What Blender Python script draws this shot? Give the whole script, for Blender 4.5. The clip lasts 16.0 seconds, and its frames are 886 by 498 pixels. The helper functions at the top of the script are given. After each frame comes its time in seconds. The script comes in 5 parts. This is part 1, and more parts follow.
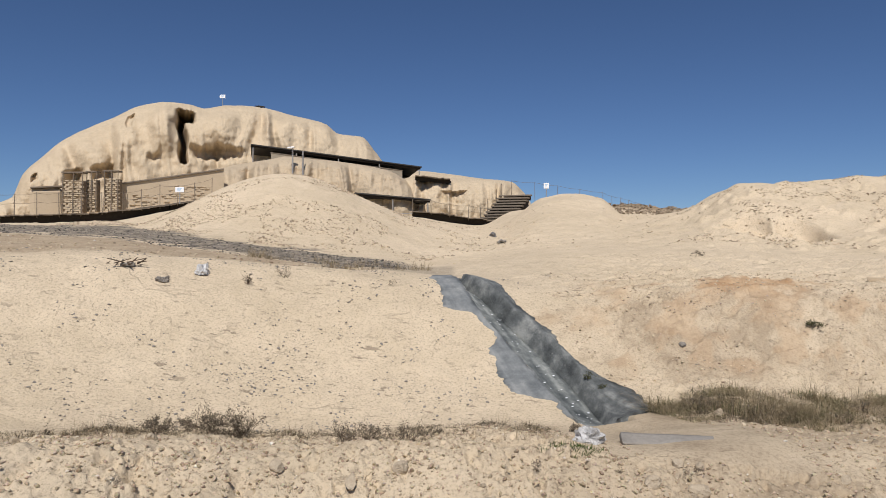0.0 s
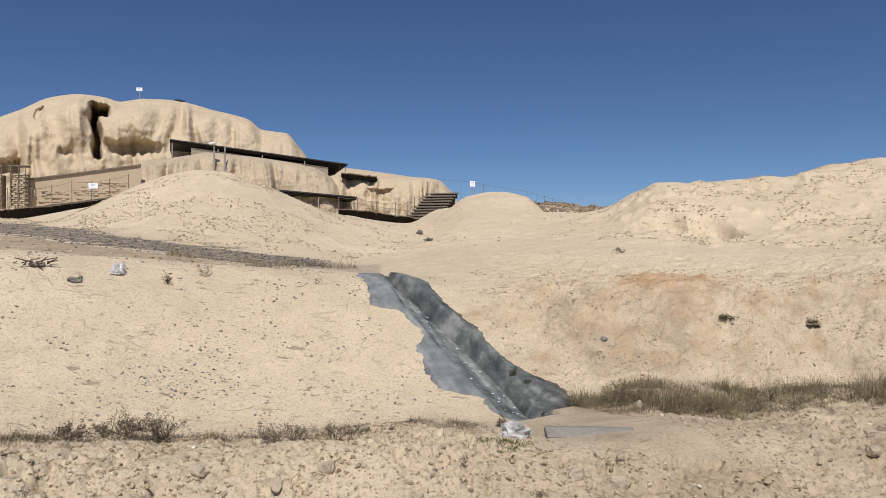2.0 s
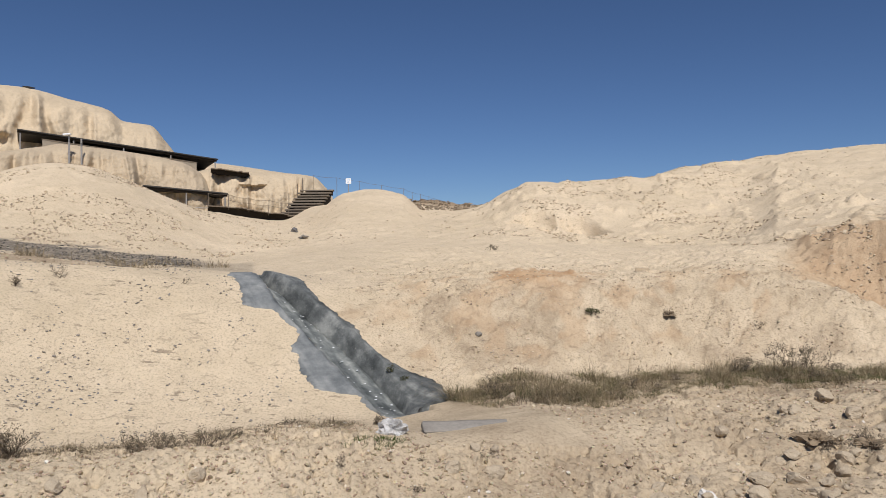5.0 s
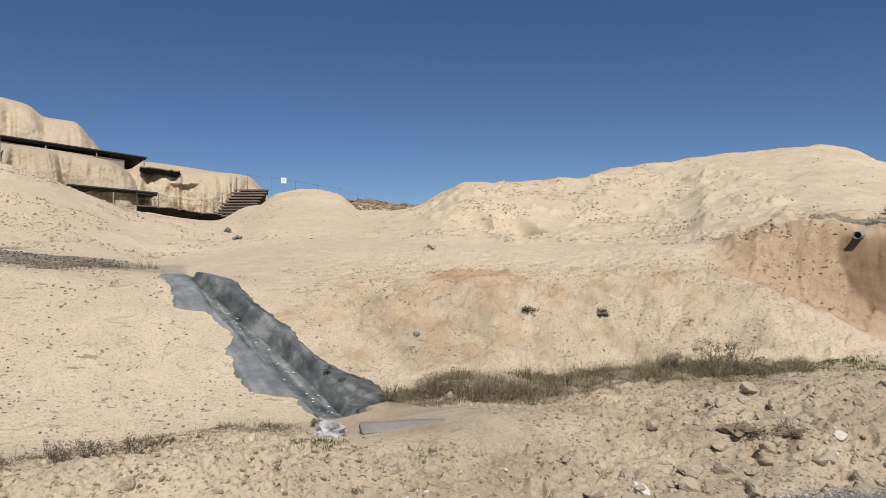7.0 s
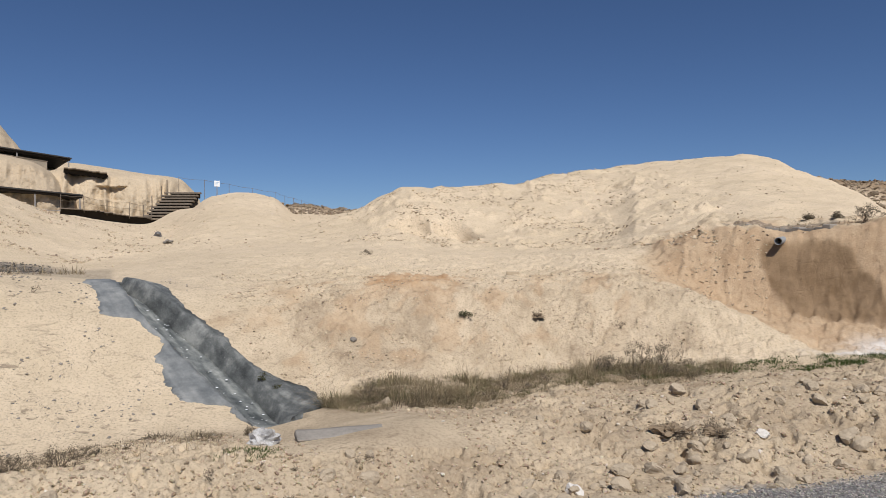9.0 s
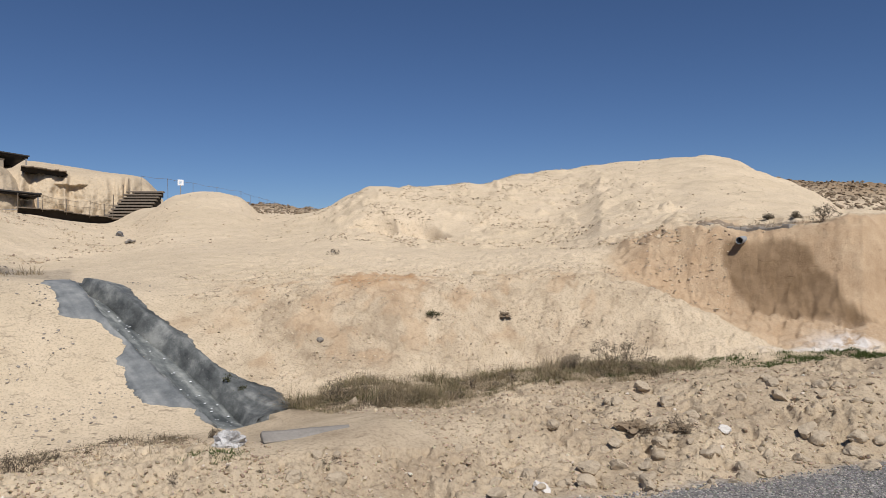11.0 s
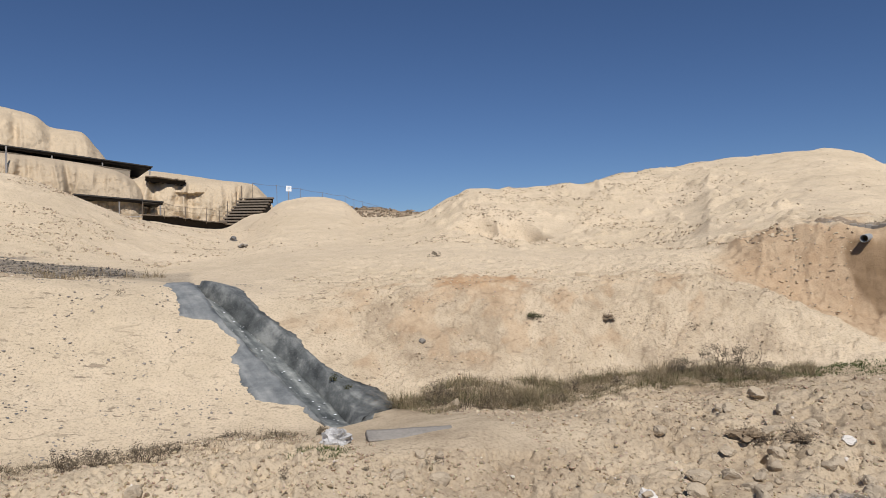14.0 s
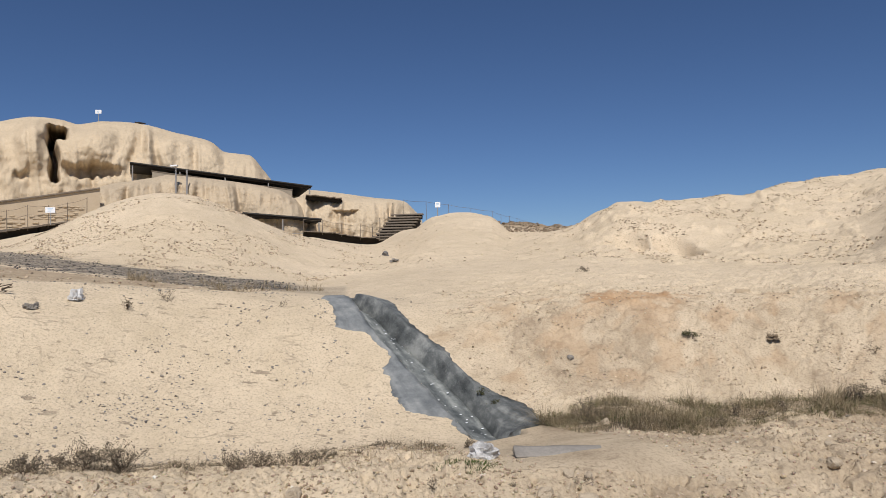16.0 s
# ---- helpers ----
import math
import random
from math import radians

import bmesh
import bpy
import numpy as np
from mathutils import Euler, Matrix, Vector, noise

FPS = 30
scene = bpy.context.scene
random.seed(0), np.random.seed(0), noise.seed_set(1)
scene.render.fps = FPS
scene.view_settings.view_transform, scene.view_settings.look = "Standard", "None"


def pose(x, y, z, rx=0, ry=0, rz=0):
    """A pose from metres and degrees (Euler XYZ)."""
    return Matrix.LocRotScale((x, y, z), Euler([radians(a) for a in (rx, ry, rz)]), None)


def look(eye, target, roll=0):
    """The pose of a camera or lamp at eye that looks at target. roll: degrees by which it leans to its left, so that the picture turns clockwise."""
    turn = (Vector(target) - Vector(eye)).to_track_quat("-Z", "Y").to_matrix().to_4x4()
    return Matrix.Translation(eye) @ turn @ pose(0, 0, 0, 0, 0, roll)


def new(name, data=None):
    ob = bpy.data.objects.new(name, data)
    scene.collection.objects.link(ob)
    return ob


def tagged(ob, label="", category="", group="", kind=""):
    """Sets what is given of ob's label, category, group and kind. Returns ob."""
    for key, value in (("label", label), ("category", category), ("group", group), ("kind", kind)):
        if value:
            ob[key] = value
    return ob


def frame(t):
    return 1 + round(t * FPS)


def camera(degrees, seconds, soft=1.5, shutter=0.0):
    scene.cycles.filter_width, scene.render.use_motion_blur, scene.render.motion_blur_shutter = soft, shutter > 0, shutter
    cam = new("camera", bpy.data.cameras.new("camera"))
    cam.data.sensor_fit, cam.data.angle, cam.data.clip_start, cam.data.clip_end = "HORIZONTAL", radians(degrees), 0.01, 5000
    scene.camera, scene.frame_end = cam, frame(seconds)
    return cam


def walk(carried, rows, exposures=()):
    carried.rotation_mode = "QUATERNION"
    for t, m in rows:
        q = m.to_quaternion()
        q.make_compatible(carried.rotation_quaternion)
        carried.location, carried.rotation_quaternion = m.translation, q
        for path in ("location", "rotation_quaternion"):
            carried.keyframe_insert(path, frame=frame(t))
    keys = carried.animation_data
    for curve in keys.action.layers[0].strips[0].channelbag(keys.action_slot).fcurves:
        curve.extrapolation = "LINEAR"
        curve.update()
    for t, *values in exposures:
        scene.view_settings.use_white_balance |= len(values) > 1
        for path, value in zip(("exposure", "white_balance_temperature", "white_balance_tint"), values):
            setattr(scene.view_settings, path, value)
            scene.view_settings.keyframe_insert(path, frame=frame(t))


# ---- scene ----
cam = camera(62.76, 16.0, 0.75)
EYE = 1.6
# seconds, yaw, pitch and lean in degrees
TURNS = [
    (0.00, 0.00, 0.00, -0.00),
    (0.50, -1.31, -0.04, 0.02),
    (1.00, -2.74, -0.08, 0.07),
    (1.50, -4.24, -0.13, 0.11),
    (2.00, -5.76, -0.18, 0.18),
    (2.50, -7.23, -0.23, 0.21),
    (3.00, -8.72, -0.27, 0.22),
    (3.50, -10.29, -0.31, 0.27),
    (4.00, -12.02, -0.35, 0.34),
    (4.50, -13.82, -0.37, 0.35),
    (5.00, -15.48, -0.42, 0.38),
    (7.50, -21.62, -0.38, 0.58),
    (8.00, -22.94, -0.26, 0.55),
    (8.50, -24.20, -0.17, 0.51),
    (9.00, -25.34, -0.12, 0.45),
    (9.50, -26.45, -0.08, 0.38),
    (10.75, -27.95, -0.17, 0.50),
    (12.00, -26.81, -0.23, 0.74),
    (12.50, -25.50, -0.21, 0.88),
    (13.00, -23.91, -0.20, 0.97),
    (13.50, -22.07, -0.14, 0.98),
    (14.00, -20.01, 0.07, 1.02),
    (14.50, -17.61, 0.42, 1.01),
    (15.00, -14.82, 0.90, 0.97),
    (15.50, -11.65, 1.25, 0.95),
    (16.00, -8.45, 1.43, 0.91),
]
walk(cam, [(t, pose(0, 0, EYE, 90 + pitch, lean, yaw)) for t, yaw, pitch, lean in TURNS], [(0.0, 0.06, 6250, 13), (16.0, 0.06, 6250, 13)])
# ---- light ----
world = bpy.data.worlds.new("sky")
scene.world = world
world.use_nodes = True
SUN = Vector((-0.06, -0.60, 0.79)).normalized()
wn = world.node_tree.nodes
sky = wn.new("ShaderNodeTexSky")
sky.sky_type, sky.sun_disc = "NISHITA", False
sky.sun_elevation = math.asin(SUN.z)
sky.sun_rotation = math.atan2(SUN.x, SUN.y)
sky.altitude, sky.air_density, sky.dust_density, sky.ozone_density = 950, 0.75, 0.1, 7.5
wn["Background"].inputs["Strength"].default_value = 0.061
world.node_tree.links.new(sky.outputs["Color"], wn["Background"].inputs["Color"])
sun = new("sun", bpy.data.lights.new("sun", "SUN"))
sun.data.energy, sun.data.angle, sun.data.color = 4.1, radians(0.53), (1.0, 0.95, 0.86)
sun.matrix_world = look(SUN * 100, (0, 0, 0))


# ---- materials ----
def material(name, rough=0.95, spec=0.2):
    m = bpy.data.materials.new(name)
    m.use_nodes = True
    n = m.node_tree.nodes
    b = n["Principled BSDF"]
    b.inputs["Roughness"].default_value = rough
    b.inputs["Specular IOR Level"].default_value = spec
    return m, n, m.node_tree.links, b


def ramp(n, l, src, stops):
    r = n.new("ShaderNodeValToRGB")
    e = r.color_ramp.elements
    while len(e) < len(stops):
        e.new(0.5)
    for k, (p, c) in zip(e, stops):
        k.position, k.color = p, (*c, 1) if len(c) == 3 else (c[0], c[0], c[0], 1)
    l.new(src, r.inputs["Fac"])
    return r.outputs["Color"]


def tex(n, l, scale, detail=6, rough=0.6, kind="ShaderNodeTexNoise", co="Object"):
    c = n.new("ShaderNodeTexCoord")
    t = n.new(kind)
    t.inputs["Scale"].default_value = scale
    if kind == "ShaderNodeTexNoise":
        t.inputs["Detail"].default_value = detail
        t.inputs["Roughness"].default_value = rough
    l.new(c.outputs[co], t.inputs["Vector"])
    return t


def mix(n, l, fac, a, b, mode="MIX"):
    m = n.new("ShaderNodeMix")
    m.data_type, m.blend_type = "RGBA", mode
    for k, v in ((0, fac), (6, a), (7, b)):
        if isinstance(v, (int, float)):
            m.inputs[k].default_value = v
        elif isinstance(v, tuple):
            m.inputs[k].default_value = (*v, 1)
        else:
            l.new(v, m.inputs[k])
    return m.outputs[2]


def relief(n, l, b, src, strength, dist):
    k = n.new("ShaderNodeBump")
    k.inputs["Strength"].default_value, k.inputs["Distance"].default_value = strength, dist
    l.new(src, k.inputs["Height"])
    l.new(k.outputs["Normal"], b.inputs["Normal"])
    return k


def simple(name, a, c, scale=4.0, rough=0.9, spec=0.2, bump=0.3, dist=0.01, metal=0.0):
    m, n, l, b = material(name, rough, spec)
    t = tex(n, l, scale)
    t2 = tex(n, l, scale * 9)
    v = mix(n, l, 0.45, t.outputs["Fac"], t2.outputs["Fac"])
    l.new(ramp(n, l, v, ((0.3, a), (0.7, c))), b.inputs["Base Color"])
    relief(n, l, b, t2.outputs["Fac"], bump, dist)
    b.inputs["Metallic"].default_value = metal
    return m



def attribute(n, name):
    a = n.new("ShaderNodeAttribute")
    a.attribute_name = name
    return a


def split(n, l, src):
    k = n.new("ShaderNodeSeparateColor")
    l.new(src, k.inputs["Color"])
    return k.outputs


def calc(n, l, op, a, b=0.0):
    k = n.new("ShaderNodeMath")
    k.operation = op
    for i, v in enumerate((a, b)):
        if isinstance(v, (int, float)):
            k.inputs[i].default_value = v
        else:
            l.new(v, k.inputs[i])
    return k.outputs[0]


def clay(name, masks=False, pale=(0.70, 0.575, 0.41), dull=(0.57, 0.465, 0.32), big=0.25, dashes=5.0):
    m, n, l, b = material(name, 0.97, 0.1)
    wide, mid, fine = tex(n, l, big, 4), tex(n, l, 2.3, 7, 0.65), tex(n, l, 38, 6, 0.7)
    col = ramp(n, l, mix(n, l, 0.5, wide.outputs["Fac"], mid.outputs["Fac"]), ((0.34, dull), (0.62, pale)))
    col = mix(n, l, calc(n, l, "MULTIPLY", ramp(n, l, fine.outputs["Fac"], ((0.36, (1,)), (0.50, (0,)))), 0.6), col, (0.30, 0.235, 0.17))
    # dark flecks: specks, and the small shadows of clods put into the colour
    fleck = tex(n, l, 9, 8, 0.8)
    col = mix(n, l, calc(n, l, "MULTIPLY", ramp(n, l, fleck.outputs["Fac"], ((0.30, (1,)), (0.37, (0,)))), 0.75), col, (0.21, 0.165, 0.12))
    # stretched dark dashes: shade at crust edges, painted into colour and height
    slip = n.new("ShaderNodeMapping")
    slip.inputs["Rotation"].default_value, slip.inputs["Scale"].default_value = (0, 0, radians(-35)), (1.0, 2.6, 2.6)
    l.new(fleck.inputs["Vector"].links[0].from_socket, slip.inputs["Vector"])
    dash, area = n.new("ShaderNodeTexNoise"), tex(n, l, 0.9, 3)
    dash.inputs["Scale"].default_value, dash.inputs["Detail"].default_value, dash.inputs["Roughness"].default_value = dashes, 5, 0.62
    l.new(slip.outputs["Vector"], dash.inputs["Vector"])
    shade_dash = calc(n, l, "MULTIPLY", ramp(n, l, dash.outputs["Fac"], ((0.335, (1,)), (0.375, (0,)))), ramp(n, l, area.outputs["Fac"], ((0.40, (0.15,)), (0.6, (1,)))))
    col = mix(n, l, calc(n, l, "MULTIPLY", shade_dash, 0.7), col, (0.23, 0.18, 0.13))
    height = mix(n, l, 0.45, mid.outputs["Fac"], fine.outputs["Fac"])
    height = mix(n, l, calc(n, l, "MULTIPLY", shade_dash, 0.7), height, (0.0, 0.0, 0.0))
    cracks = None
    for size, seed, where in ((5.5, 0.0, 0.55), (1.3, 40.0, 0.56)):
        line, spots = tex(n, l, size, 3, 0.5), tex(n, l, size * 0.9, 3)
        line.inputs["Distortion"].default_value = 0.3
        far = calc(n, l, "ABSOLUTE", calc(n, l, "SUBTRACT", line.outputs["Fac"], 0.5))
        thin = calc(n, l, "MULTIPLY", ramp(n, l, far, ((0.0, (1,)), (0.012, (0,)))), ramp(n, l, spots.outputs["Fac"], ((where, (0,)), (where + 0.08, (1,)))))
        cracks = thin if cracks is None else calc(n, l, "MAXIMUM", cracks, thin)
    col = mix(n, l, calc(n, l, "MULTIPLY", cracks, 0.38), col, (0.25, 0.195, 0.14))
    height = mix(n, l, calc(n, l, "MULTIPLY", cracks, 0.6), height, (0.0, 0.0, 0.0))
    if masks:
        soil, cover = split(n, l, attribute(n, "soil").outputs["Color"]), split(n, l, attribute(n, "cover").outputs["Color"])
        brown = ramp(n, l, mix(n, l, 0.5, mid.outputs["Fac"], fine.outputs["Fac"]), ((0.35, (0.27, 0.20, 0.13)), (0.62, (0.47, 0.375, 0.26))))
        col = mix(n, l, soil[0], col, brown)
        red = ramp(n, l, mid.outputs["Fac"], ((0.35, (0.40, 0.245, 0.13)), (0.65, (0.54, 0.375, 0.225))))
        col = mix(n, l, cover[2], col, red)
        cells = tex(n, l, 30, kind="ShaderNodeTexVoronoi")
        grit = ramp(n, l, split(n, l, cells.outputs["Color"])[0], ((0.0, (0.06, 0.054, 0.048)), (0.8, (0.14, 0.127, 0.112)), (1.0, (0.42, 0.38, 0.33))))
        col = mix(n, l, soil[1], col, grit)
        col = mix(n, l, soil[2], col, ramp(n, l, mid.outputs["Fac"], ((0.35, (0.19, 0.125, 0.07)), (0.65, (0.29, 0.20, 0.12)))))
        col = mix(n, l, calc(n, l, "MULTIPLY", cover[0], ramp(n, l, mid.outputs["Fac"], ((0.42, (0,)), (0.55, (1,))))), col, (0.75, 0.72, 0.68))
        road = ramp(n, l, split(n, l, tex(n, l, 55, kind="ShaderNodeTexVoronoi").outputs["Color"])[0], ((0.0, (0.13, 0.125, 0.12)), (0.7, (0.24, 0.23, 0.22)), (1.0, (0.45, 0.42, 0.38))))
        col = mix(n, l, cover[1], col, road)
    l.new(col, b.inputs["Base Color"])
    relief(n, l, b, mix(n, l, 0.4, height, fleck.outputs["Fac"]), 0.9, 0.05)
    return m


M_GROUND = clay("dry_clay_ground", True)
M_CLAY = clay("weathered_mud_brick", dashes=3.0, pale=(0.61, 0.495, 0.345), dull=(0.50, 0.405, 0.28), big=0.4)
M_DRAPE = clay("greyish_clay_render", dashes=3.0, pale=(0.53, 0.43, 0.30), dull=(0.44, 0.355, 0.25), big=0.4)
M_PLASTER = simple("clay_plaster", (0.45, 0.36, 0.25), (0.54, 0.44, 0.315), 1.0, 0.95, 0.1, 0.4, 0.02)
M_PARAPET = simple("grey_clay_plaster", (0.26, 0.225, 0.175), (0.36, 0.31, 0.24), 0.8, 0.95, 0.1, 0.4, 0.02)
M_BRICK = simple("mud_brick", (0.43, 0.345, 0.24), (0.56, 0.46, 0.33), 3.0, 0.95, 0.1, 0.6, 0.02)
# dark brick joints; also painted shade on the back wall and root hollows
M_JOINT_SHADE = simple("earth_joint_and_shade", (0.20, 0.15, 0.10), (0.30, 0.23, 0.15), 3.0)
M_WOOD = simple("weathered_wood", (0.13, 0.105, 0.08), (0.26, 0.215, 0.165), 5, 0.9, 0.15, 0.5)
# dark timber; also holds shade below decks, between treads and inside the pipe
M_DARKWOOD_SHADE = simple("dark_wood_and_shade", (0.022, 0.018, 0.014), (0.05, 0.04, 0.03), 5, 0.9)
M_ROOF = simple("dark_metal_sheet", (0.03, 0.028, 0.027), (0.06, 0.055, 0.05), 2, 0.6)
M_STEEL = simple("grey_steel", (0.30, 0.29, 0.27), (0.42, 0.40, 0.38), 6, 0.5, 0.4, 0.1, 0.004, 0.4)
M_WHITE = simple("white_board", (0.78, 0.80, 0.82), (0.84, 0.85, 0.86), 6, 0.5, 0.4, 0.05)
M_BLUE = simple("pale_blue_print", (0.35, 0.52, 0.70), (0.45, 0.60, 0.75), 6, 0.5)
M_ROCK = simple("pale_stone", (0.36, 0.29, 0.205), (0.54, 0.45, 0.33), 0.8, 0.95, 0.1, 0.5, 0.02)
M_WHITESTONE = simple("chalky_stone", (0.62, 0.58, 0.52), (0.78, 0.74, 0.68), 1.2, 0.95, 0.1, 0.5, 0.02)
M_GREYSTONE = simple("grey_stone", (0.20, 0.18, 0.155), (0.32, 0.29, 0.25), 1.5, 0.95, 0.1, 0.5, 0.02)
M_CONCRETE = simple("grey_concrete", (0.22, 0.20, 0.175), (0.36, 0.33, 0.285), 5, 0.9, 0.2, 0.4, 0.01)
M_PIPE = simple("grey_pipe_plastic", (0.22, 0.23, 0.235), (0.33, 0.34, 0.34), 9, 0.5, 0.4, 0.1, 0.003)
M_DRY = simple("dry_stems", (0.17, 0.13, 0.085), (0.36, 0.29, 0.19), 11, 0.9, 0.1, 0.1)
M_DARKTWIG = simple("dark_twigs", (0.075, 0.055, 0.04), (0.16, 0.12, 0.085), 11, 0.9, 0.1, 0.1)
M_TAG = simple("faded_cloth", (0.12, 0.115, 0.11), (0.22, 0.21, 0.20), 8, 0.9)


def tar_material(name, low, middle, high):
    m, n, l, b = material(name, 0.62, 0.35)
    wide, fine = tex(n, l, 3.6, 9, 0.68), tex(n, l, 34, 6, 0.75)
    c = n.new("ShaderNodeTexCoord")
    mp = n.new("ShaderNodeMapping")
    mp.vector_type = "TEXTURE"
    mp.inputs["Scale"].default_value = (0.2, 1.4, 1.4)
    mp.inputs["Rotation"].default_value = (0, 0, radians(19))
    l.new(c.outputs["Object"], mp.inputs["Vector"])
    streak = n.new("ShaderNodeTexNoise")
    streak.inputs["Scale"].default_value, streak.inputs["Detail"].default_value = 2.0, 6
    l.new(mp.outputs["Vector"], streak.inputs["Vector"])
    v = mix(n, l, 0.35, wide.outputs["Fac"], streak.outputs["Fac"])
    col = ramp(n, l, v, ((0.39, low), (0.50, middle), (0.62, high)))
    col = mix(n, l, ramp(n, l, fine.outputs["Fac"], ((0.60, (0,)), (0.72, (1,)))), col, (0.25, 0.24, 0.22))
    l.new(col, b.inputs["Base Color"])
    relief(n, l, b, fine.outputs["Fac"], 0.6, 0.02)
    return m


def grass_material(name, stops):
    m, n, l, b = material(name, 0.8, 0.15)
    g = n.new("ShaderNodeNewGeometry")
    l.new(ramp(n, l, g.outputs["Random Per Island"], stops), b.inputs["Base Color"])
    return m


def pebble_material(name, stops):
    m, n, l, b = material(name, 0.95, 0.1)
    g = n.new("ShaderNodeNewGeometry")
    fine = tex(n, l, 60, 4)
    c = ramp(n, l, g.outputs["Random Per Island"], stops)
    l.new(mix(n, l, 0.5, c, fine.outputs["Color"], "SOFT_LIGHT"), b.inputs["Base Color"])
    relief(n, l, b, fine.outputs["Fac"], 0.5, 0.01)
    return m


M_TAR = tar_material("grey_sealed_mortar", (0.065, 0.073, 0.073), (0.155, 0.167, 0.162), (0.34, 0.35, 0.325))
M_APRON = tar_material("pale_mortar_smear", (0.12, 0.13, 0.132), (0.20, 0.21, 0.208), (0.31, 0.315, 0.30))
# darker copy of the bed's mortar: damp stains plus shade of the kerb's face
M_STAIN_SHADE = tar_material("stained_and_shaded_mortar", (0.05, 0.054, 0.053), (0.118, 0.125, 0.121), (0.28, 0.285, 0.265))
M_STRAW = grass_material("dry_and_green_grass", ((0.0, (0.065, 0.075, 0.028)), (0.4, (0.14, 0.135, 0.055)), (0.5, (0.22, 0.17, 0.09)), (0.8, (0.40, 0.33, 0.20)), (1.0, (0.12, 0.09, 0.05))))
M_DRYGRASS = grass_material("dry_straw", ((0.0, (0.11, 0.085, 0.05)), (0.5, (0.26, 0.20, 0.12)), (1.0, (0.42, 0.34, 0.22))))
M_LITTER = grass_material("dead_litter", ((0.0, (0.05, 0.038, 0.025)), (0.6, (0.13, 0.10, 0.065)), (1.0, (0.30, 0.24, 0.155))))
M_GREEN = grass_material("short_green_grass", ((0.0, (0.035, 0.065, 0.014)), (0.6, (0.075, 0.11, 0.028)), (1.0, (0.16, 0.16, 0.06))))
M_LEAF = grass_material("dusty_leaves", ((0.0, (0.075, 0.06, 0.042)), (0.6, (0.16, 0.128, 0.088)), (1.0, (0.28, 0.225, 0.155))))
M_DARKLEAF = grass_material("dark_leaves", ((0.0, (0.03, 0.035, 0.015)), (1.0, (0.09, 0.085, 0.04))))
M_PEBBLE = pebble_material("loose_pebbles", ((0.0, (0.28, 0.215, 0.145)), (0.6, (0.45, 0.36, 0.25)), (0.97, (0.55, 0.455, 0.33)), (1.0, (0.72, 0.67, 0.58))))
M_CRUST = pebble_material("clay_crust", ((0.0, (0.26, 0.205, 0.145)), (0.3, (0.40, 0.325, 0.235)), (1.0, (0.60, 0.49, 0.35))))
M_FARSTONE = pebble_material("far_stones", ((0.0, (0.14, 0.105, 0.07)), (1.0, (0.34, 0.27, 0.19))))
M_GRAVEL = pebble_material("road_gravel", ((0.0, (0.13, 0.125, 0.115)), (0.6, (0.27, 0.255, 0.235)), (1.0, (0.48, 0.44, 0.39))))
M_DARKGRAVEL = pebble_material("dark_gravel", ((0.0, (0.05, 0.045, 0.042)), (0.85, (0.12, 0.108, 0.095)), (1.0, (0.36, 0.32, 0.27))))

# ---- ground: lines of the plan, near to far, placed to fit the camera's view ----
BERM_FOOT = [(-2.07, 3.31, 0.00), (0.00, 4.00, 0.00), (1.47, 4.04, 0.00), (2.58, 3.69, 0.00), (3.18, 3.53, 0.00), (3.98, 3.34, 0.00), (4.95, 3.21, 0.00)]
BERM_CREST = [(-2.47, 4.06, 0.47), (-1.82, 4.39, 0.36), (-1.02, 4.64, 0.28), (0.06, 4.75, 0.24), (0.99, 4.80, 0.24), (2.01, 5.01, 0.26), (2.86, 5.33, 0.20), (3.82, 5.50, 0.19), (4.86, 5.18, 0.25), (5.90, 4.79, 0.31), (6.77, 4.45, 0.38)]
DITCH = [(-3.28, 5.38, 0.19), (-2.38, 5.73, 0.09), (-1.34, 6.05, 0.01), (0.08, 6.30, -0.03), (1.33, 6.41, -0.01), (2.68, 6.68, 0.09), (3.59, 6.70, 0.00), (4.74, 6.82, 0.01), (6.09, 6.49, 0.06), (7.29, 5.93, 0.14), (8.36, 5.49, 0.21)]
BANK_FOOT = [(-3.49, 5.72, 0.16), (-2.55, 6.14, 0.05), (-1.43, 6.49, -0.04), (0.08, 6.80, -0.07), (1.16, 6.90, -0.07), (2.08, 7.31, 0.00), (3.02, 7.52, 0.11), (4.02, 7.49, 0.03), (5.19, 7.47, 0.04), (6.50, 6.92, 0.10), (7.84, 6.37, 0.17), (8.77, 5.77, 0.22)]
BANK_TOP = [(-5.21, 8.54, 1.51), (-4.14, 9.10, 1.54), (-2.86, 9.58, 1.43), (-1.42, 9.90, 1.31), (0.13, 10.10, 1.20), (1.69, 10.06, 1.06), (3.54, 9.78, 1.09), (5.26, 9.44, 1.06), (6.05, 9.43, 1.07), (7.13, 9.03, 1.15), (7.76, 8.49, 1.00), (8.22, 7.61, 0.62), (8.46, 6.87, 0.31), (8.75, 6.50, 0.15), (9.19, 6.04, 0.18)]
